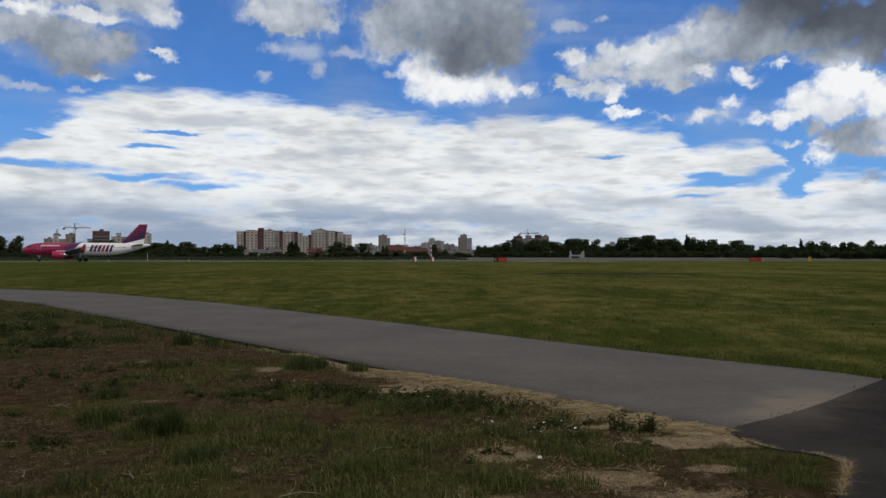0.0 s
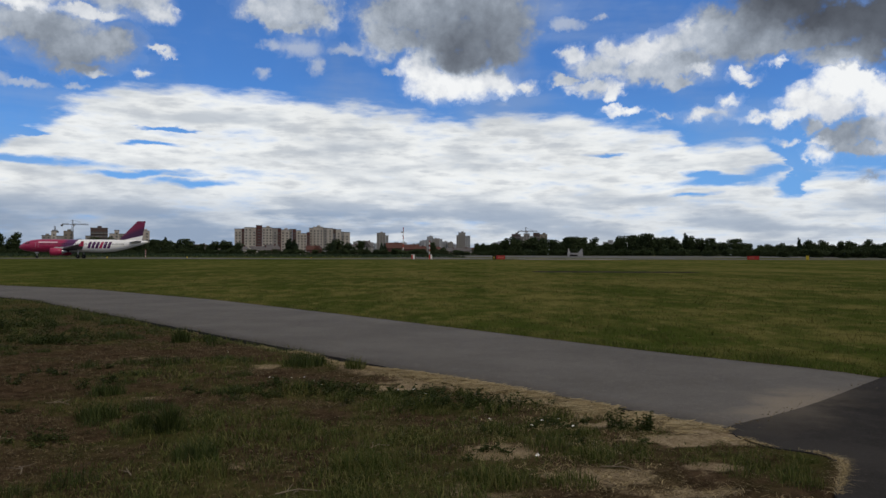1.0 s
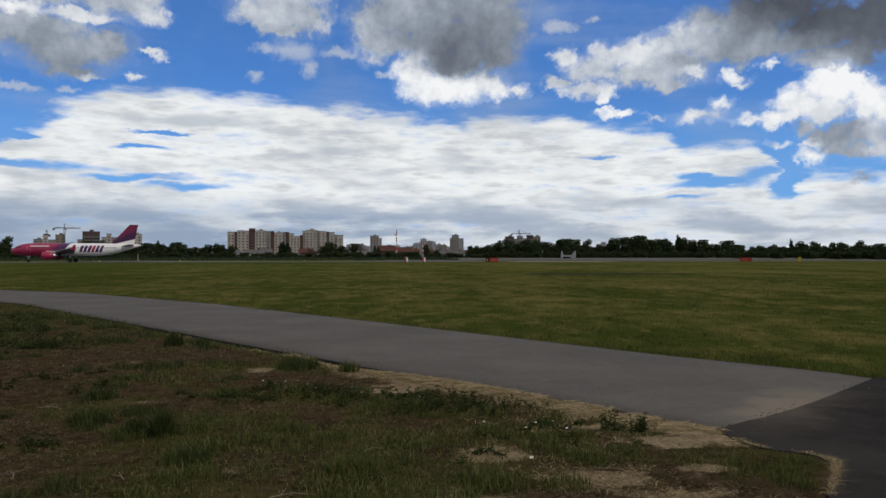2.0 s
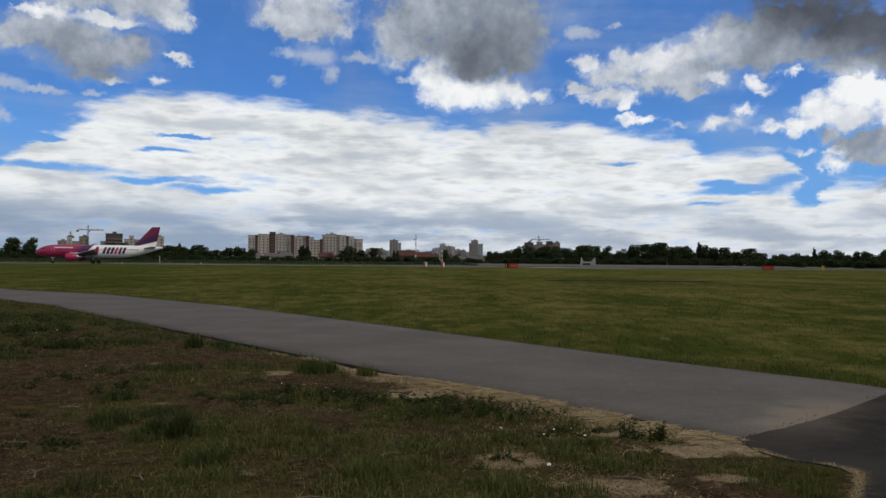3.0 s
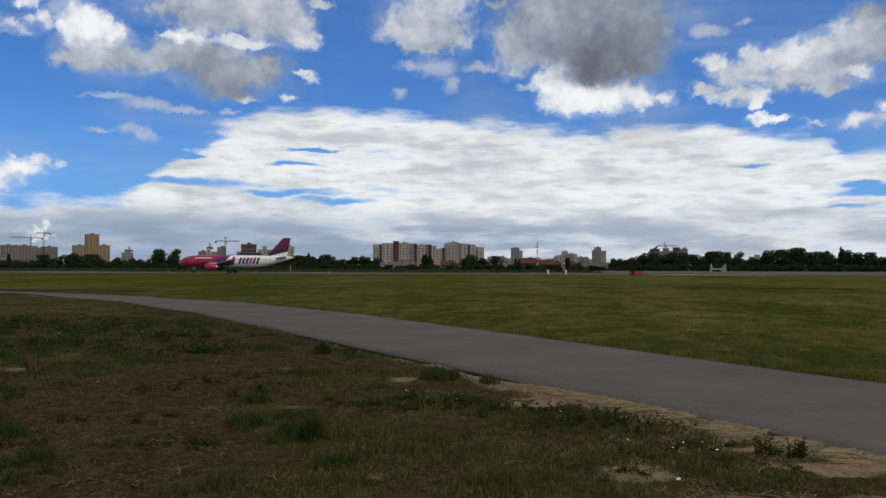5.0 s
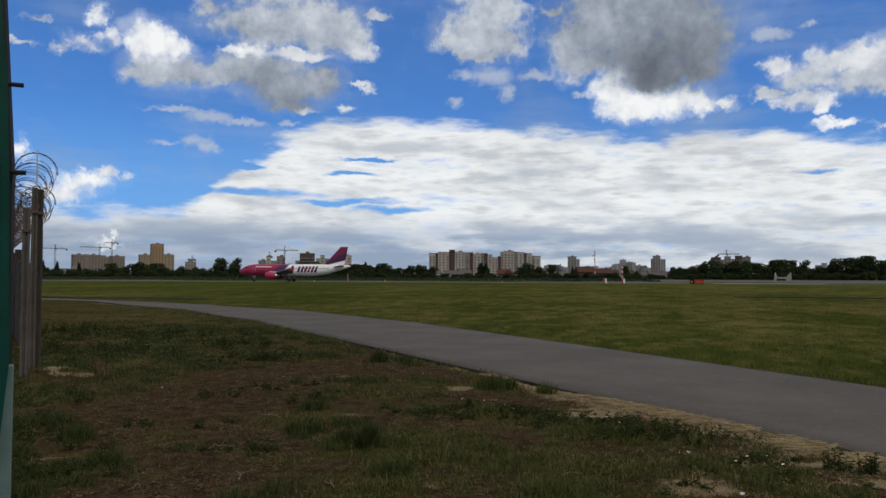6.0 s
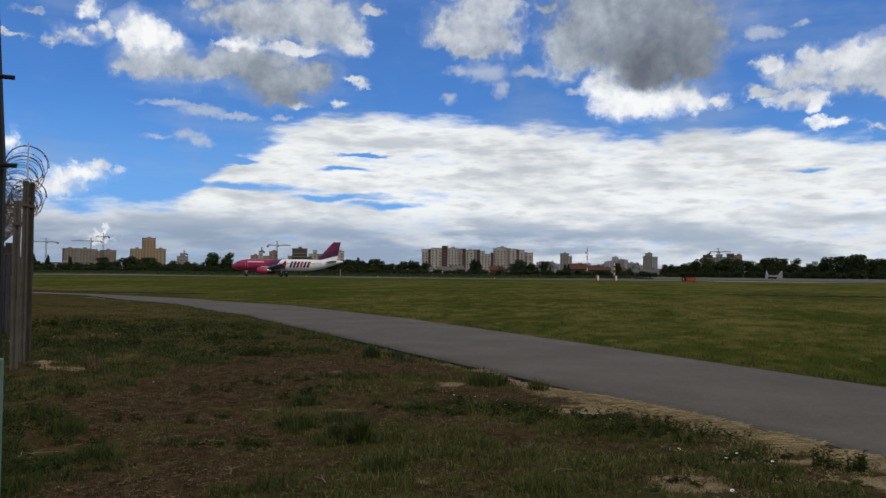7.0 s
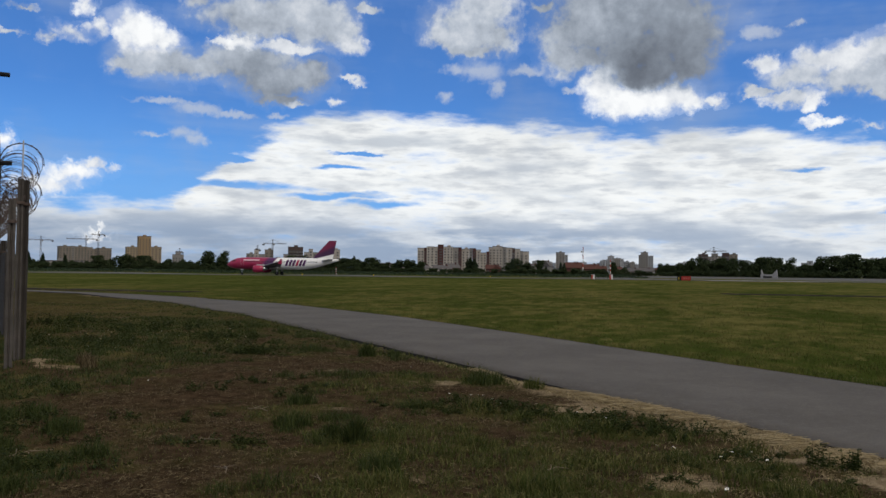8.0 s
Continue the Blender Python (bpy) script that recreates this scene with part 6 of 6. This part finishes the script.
keep = (dist_edge > -0.14 * fnoise(x, y, 2.2, 66)) & (dist_edge < 0.8) & ~in_apron(x, y) & (fnoise(x, y, 1.3, 67) > rs.uniform(0.25, 0.6, len(x)))
x, y, r = x[keep], y[keep], r[keep]
me = blade_mesh("fringe_grass", x, y, rs.uniform(0.03, 0.115, len(x)), 0.0032 * (1 + r / 9), rs.uniform(0.2, 1.2, len(x)), M_BLADE, rs)
tagged(new("fringe_grass", me), "uncut green grass fringe along the road", "grass", kind="stuff")
x, y, r = scatter(150000, 9, 45, -48, 8, 0.5, rs)
edge_gap = to_near(x, y)
keep = (edge_gap > -0.16 * fnoise(x, y, 1.8, 68)) & (edge_gap < 0.55) & (x < -0.6) & (fnoise(x, y, 0.9, 69) * sstep(x, 1.5, -3.0) > rs.uniform(0.3, 0.55, len(x)))
x, y, r = x[keep], y[keep], r[keep]
me = blade_mesh("fringe_grass", x, y, rs.uniform(0.03, 0.13, len(x)), 0.0035 * (1 + r / 9), rs.uniform(0.3, 1.5, len(x)), M_BLADE, rs)
tagged(new("fringe_grass", me), "ragged grass creeping over the asphalt edge", "grass", kind="stuff")

# rough herbage between the runway and the wood
n = 26000
along_m, off_m = rs.uniform(-420, 75, n), rs.uniform(302, 345, n)
c12, s12 = math.cos(radians(RUN_TURN)), math.sin(radians(RUN_TURN))
x, y = c12 * along_m - s12 * off_m, s12 * along_m + c12 * off_m
me = blade_mesh("rough_grass", x, y, rs.uniform(0.35, 0.95, n) * (0.4 + fnoise(x, y, 0.08, 73)), rs.uniform(0.15, 0.4, n), rs.uniform(0.1, 0.7, n), M_LEAF_DARK, rs)
tagged(new("rough_grass", me), "tall dark herbage between runway and wood", "grass", kind="stuff")


def tuft(x, y, radius, h, n, mat, label, spread=0.7):
    """One clump of long fine grass."""
    q = np.random.RandomState(int(abs(x * 100 + y * 10)))
    a, rr = q.uniform(0, 6.28, n), radius * np.sqrt(q.uniform(0, 1, n)) * 0.6
    bx, by = rr * np.cos(a), rr * np.sin(a)
    hh = h * q.uniform(0.35, 1.0, n) * (1 - 0.4 * rr / radius)
    me = blade_mesh("grass_tuft", bx, by, hh, np.full(n, 0.0042 + 0.0004 * math.hypot(x, y)), q.uniform(0.05, spread, n), mat, q, np.zeros(n))
    e = new("grass_tuft", me)
    e.location = (x, y, float(ground_z(x, y)) - 0.02)
    tagged(e, label, "grass tuft", "grass tufts")


for x, y, rr, h, n, mt in ((-4.9, 5.1, 0.4, 0.26, 520, M_WEED), (-5.5, 5.9, 0.4, 0.25, 480, M_WEED), (-4.35, 4.75, 0.35, 0.22, 420, M_WEED), (-6.4, 7.0, 0.4, 0.26, 400, M_WEED), (-3.3, 7.6, 0.35, 0.24, 420, M_WEED), (-1.9, 6.1, 0.3, 0.22, 380, M_WEED), (-2.43, 7.04, 0.16, 0.42, 420, M_BLADE), (-2.72, 7.2, 0.14, 0.26, 200, M_BLADE), (-4.66, 14.1, 0.26, 0.38, 420, M_WEED), (-4.2, 14.3, 0.2, 0.24, 200, M_BLADE),
                            (-3.73, 8.85, 0.3, 0.22, 300, M_BLADE), (-1.95, 11.3, 0.5, 0.3, 500, M_WEED), (-1.2, 11.0, 0.25, 0.26, 220, M_BLADE), (0.3, 5.6, 0.3, 0.2, 320, M_BLADE), (-0.6, 5.9, 0.35, 0.22, 380, M_BLADE),
                            (1.2, 6.2, 0.3, 0.16, 260, M_BLADE), (-5.3, 6.7, 0.3, 0.26, 300, M_BLADE), (-6.2, 7.4, 0.35, 0.22, 300, M_BLADE), (2.3, 5.9, 0.3, 0.16, 260, M_BLADE), (-8.5, 11.2, 0.25, 0.3, 200, M_DRY),
                            (-8.2, 10.9, 0.2, 0.34, 160, M_DRY), (-3.0, 8.0, 0.3, 0.18, 260, M_BLADE), (0.9, 5.4, 0.3, 0.16, 260, M_BLADE), (2.55, 5.75, 0.3, 0.15, 320, M_BLADE), (2.78, 6.05, 0.22, 0.13, 240, M_BLADE), (2.45, 5.4, 0.3, 0.16, 300, M_BLADE), (2.1, 6.3, 0.3, 0.1, 240, M_BLADE), (1.65, 6.25, 0.28, 0.1, 220, M_BLADE), (2.5, 6.2, 0.25, 0.1, 200, M_BLADE), (3.42, 7.86, 0.12, 0.05, 70, M_DRY), (-4.4, 5.9, 0.25, 0.2, 220, M_BLADE), (-1.5, 7.4, 0.3, 0.14, 260, M_BLADE)):
    words = {"green_grass": "clump of long feathery green grass", "weed_leaf": "dense dark green clump of tall grass", "dry_grass": "clump of dry straw-coloured grass"}[mt.name]
    # green clumps on the left get the dark leaf colour as painted shade
    if x < -2.2 and mt is M_BLADE:
        mt, words = M_WEED, "clump of fine grass, coloured darker for the shade towards the fence"
    tuft(x, y, rr, h, n, mt, words)


# many smaller tufts, of four shapes, where the grass is lush
SMALL = []
for k in range(4):
    qs = np.random.RandomState(300 + k)
    n = 170
    a, rr = qs.uniform(0, 6.28, n), 0.16 * np.sqrt(qs.uniform(0, 1, n))
    hh = 0.17 * qs.uniform(0.3, 1.0, n) * (1.1 - 0.5 * rr / 0.16)
    SMALL.append(blade_mesh("grass_tuft", rr * np.cos(a), rr * np.sin(a), hh, np.full(n, 0.0052), qs.uniform(0.15, 1.0, n), M_BLADE, qs, np.zeros(n)))
# the same tufts in a darker colour, imitating shade on the fence side
SHADED_SMALL = []
for me in SMALL:
    me = me.copy()
    me.materials[0] = M_WEED
    SHADED_SMALL.append(me)
qt = random.Random(23)
made = 0
while made < 230:
    d, a = qt.uniform(4.8, 26) , qt.uniform(-44, 22)
    x, y = spot(a, d)
    if to_near(x, y) < 0.25 or in_apron(np.array(x), np.array(y)) or lush_at(x, y) * (1 - float(sand_at(np.array(x), np.array(y)))) < qt.uniform(0.25, 0.9):
        continue
    e = new("grass_tuft", (SHADED_SMALL if x < -2.2 else SMALL)[made % 4])
    k = qt.uniform(0.6, 1.3) * (1 + d / 60)
    e.matrix_world = Matrix.Translation((x, y, float(ground_z(x, y)) - 0.015)) @ pose(0, 0, 0, 0, 0, qt.uniform(0, 360)) @ Matrix.Diagonal((k, k, k * qt.uniform(0.6, 1.1), 1))
    tagged(e, "small clump of green grass in the dry ground", "grass tuft", "small grass tufts")
    made += 1


def weed(x, y, h, radius, stems, label, upright=0.4, leaf=0.05, group="leafy weeds"):
    """A leafy weed: stalks, and pointed leaves in whorls along them."""
    q = random.Random(int(abs(x * 991 + y * 77)))
    e = thing("weed", pose(x, y, float(ground_z(x, y)) - 0.01, 0, 0, q.uniform(0, 360)), label, "weed", group)
    bs, bl = bmesh.new(), bmesh.new()
    for k in range(stems):
        a, rr = q.uniform(0, 6.28), radius * math.sqrt(q.random()) * 0.7
        root = Vector((rr * math.cos(a), rr * math.sin(a), 0))
        out = Vector((math.cos(a), math.sin(a), 0)) * radius * (1 - upright) * q.uniform(0.2, 0.9)
        hh = h * q.uniform(0.55, 1.0)
        tip = root + out + Vector((0, 0, hh))
        mid = root + out * 0.35 + Vector((0, 0, hh * 0.55))
        put_tube(bs, [root, mid, tip], [0.004, 0.003, 0.0015], 3)
        for i in range(int(7 + hh * 22)):
            f = q.uniform(0.1, 1.0)
            o = root.lerp(mid, f / 0.55) if f < 0.55 else mid.lerp(tip, (f - 0.55) / 0.45)
            b2 = q.uniform(0, 6.28)
            d = Vector((math.cos(b2), math.sin(b2), q.uniform(-0.1, 0.8))).normalized()
            s0 = d.cross(Vector((0, 0, 1))).normalized()
            ln = leaf * q.uniform(0.6, 1.4) * (1.2 - 0.6 * f)
            v = [bl.verts.new(o), bl.verts.new(o + d * ln * 0.5 + s0 * ln * 0.22 + Vector((0, 0, 0.004))), bl.verts.new(o + d * ln - Vector((0, 0, ln * 0.25))), bl.verts.new(o + d * ln * 0.5 - s0 * ln * 0.22 + Vector((0, 0, 0.004)))]
            bl.faces.new((v[0], v[1], v[2]))
            bl.faces.new((v[0], v[2], v[3]))
    tagged(part("stalk", bs, M_WEED, e), kind="stuff")
    tagged(part("foliage", bl, M_WEED, e), kind="stuff")


weed(1.62, 7.28, 0.22, 0.1, 11, "dark leafy weed standing at the sandy verge", 0.8, 0.048, "weeds by the verge")
weed(1.86, 7.2, 0.2, 0.09, 20, "dark bushy weed standing at the sandy verge", 0.85, 0.045, "weeds by the verge")
weed(1.72, 7.22, 0.15, 0.16, 7, "low leafy weed between two taller ones", 0.4, 0.05, "weeds by the verge")
q = random.Random(17)
for cx, cy, sx, sy, n, hh in ((-0.55, 9.0, 0.9, 0.22, 22, 0.13), (0.2, 8.35, 0.8, 0.3, 22, 0.13), (-1.6, 9.35, 0.7, 0.25, 12, 0.11), (-7.0, 14.2, 0.9, 0.35, 12, 0.22), (-9.1, 16.6, 1.0, 0.6, 10, 0.2),
                              (-5.0, 5.4, 0.8, 0.6, 16, 0.14), (-5.9, 6.6, 0.9, 0.7, 14, 0.14), (-3.42, 6.6, 0.28, 0.12, 6, 0.11), (-6.8, 13.6, 0.7, 0.3, 8, 0.16), (-11.0, 14.5, 1.6, 1.4, 26, 0.2), (-12.5, 18.5, 2.5, 2.0, 22, 0.22), (1.1, 7.35, 0.5, 0.2, 8, 0.08),
                              (-2.3, 8.7, 0.8, 0.4, 8, 0.08), (-4.6, 9.8, 1.2, 0.7, 12, 0.1), (0.6, 6.6, 0.9, 0.5, 10, 0.07), (-5.5, 7.2, 1.2, 0.8, 12, 0.1), (-7.9, 8.6, 1.0, 0.9, 10, 0.12), (-16.0, 18.2, 1.6, 1.2, 16, 0.34)):
    for k in range(n):
        x, y = cx + q.gauss(0, sx * 0.6), cy + q.gauss(0, sy * 0.6)
        if to_near(x, y) > 0.15 or cx > 4:
            weed(x, y, hh * q.uniform(0.7, 1.3), hh * q.uniform(0.9, 1.5), 7, "low dark green leafy weed in dry grass", 0.25, 0.022 + 0.0026 * math.hypot(x, y))


# white flowers
def flower_master():
    bs, bp, bc = bmesh.new(), bmesh.new(), bmesh.new()
    put_tube(bs, [(0, 0, -0.02), (0.005, 0, 0.06), (0, 0.004, 0.12)], 0.0022, 4)
    for k in range(6):
        a = k * math.pi / 3
        d, s0 = Vector((math.cos(a), math.sin(a), 0.35)), Vector((-math.sin(a), math.cos(a), 0))
        o = Vector((0, 0.004, 0.12))
        vs = [bp.verts.new(o + v) for v in (d * 0.003, d * 0.014 + s0 * 0.008, d * 0.024, d * 0.014 - s0 * 0.008)]
        bp.faces.new(vs)
    bmesh.ops.create_icosphere(bc, subdivisions=1, radius=0.006, matrix=Matrix.Translation((0, 0.004, 0.123)))
    return [("stalk", mesh_of("stalk", bs, M_WEED)), ("petals", mesh_of("petals", bp, M_PETAL)), ("heart", mesh_of("heart", bc, M_POLLEN))]


FLOWER = flower_master()


def flower(x, y, size=1.0):
    e = thing("white_flower", pose(x, y, float(ground_z(x, y)), q.uniform(-25, 25), q.uniform(-25, 25), q.uniform(0, 360)), "small white flower among the weeds", "flower", "white flowers")
    e.scale = (size, size, size)
    for nm, me in FLOWER:
        ob = new(nm, me)
        ob.parent = e


for x, y in ((-2.13, 9.75), (-2.05, 9.7), (-1.74, 9.75), (-1.85, 9.72), (-1.66, 9.7), (-1.26, 9.08), (-1.38, 9.15), (-1.5, 9.4), (-0.95, 9.2), (0.28, 7.23), (0.41, 7.25), (1.21, 7.07), (1.09, 7.37), (0.81, 7.02),
             (0.95, 7.3), (-0.3, 8.8), (-0.5, 8.95), (-7.9, 11.9), (-5.1, 11.0), (-6.3, 9.6), (-3.3, 12.1), (0.75, 6.0), (-0.2, 8.5), (-8.0, 14.6), (-7.4, 13.0)):
    flower(x, y, q.uniform(0.5, 0.8))
for k in range(120):
    x, y = q.gauss(-11.2, 1.3), q.gauss(15.6, 1.4)
    if to_near(x, y) > 1 and math.hypot(x + 9.4, y - 11) > 0.8:
        flower(x, y, q.uniform(0.3, 0.55))


# fallen twigs
def twig(x, y, size, turn, arms):
    e = thing("twig", pose(x, y, float(ground_z(x, y)) + 0.012, 0, 0, turn), "bleached forked twig lying on the earth", "twig", "twigs")
    bm = bmesh.new()
    put_tube(bm, [(0, 0, 0), (size * 0.5, size * 0.06, 0.02), (size, 0, 0.005)], [0.005, 0.004, 0.002], 5)
    stem = part("branch", bm, M_TWIG, e)
    for k in range(arms):
        bm = bmesh.new()
        f = 0.25 + 0.5 * k / max(arms, 1)
        put_tube(bm, [(size * f, size * 0.05, 0.012), (size * f + 0.3 * size * (-1) ** k * 0.4, size * 0.35 * (-1) ** k, 0.03)], [0.003, 0.0015], 4)
        part("side_twig", bm, M_TWIG, stem)


for x, y, size, turn, arms in ((-3.78, 6.5, 0.22, 40, 3), (-1.1, 5.25, 0.3, 10, 2), (-4.1, 8.2, 0.3, -20, 3), (-2.2, 5.6, 0.2, 120, 1), (1.2, 5.9, 0.35, -35, 1), (-3.1, 5.8, 0.25, -60, 2), (-0.6, 6.5, 0.2, 30, 1), (-5.0, 5.6, 0.4, 60, 2)):
    twig(x, y, size, turn, arms)
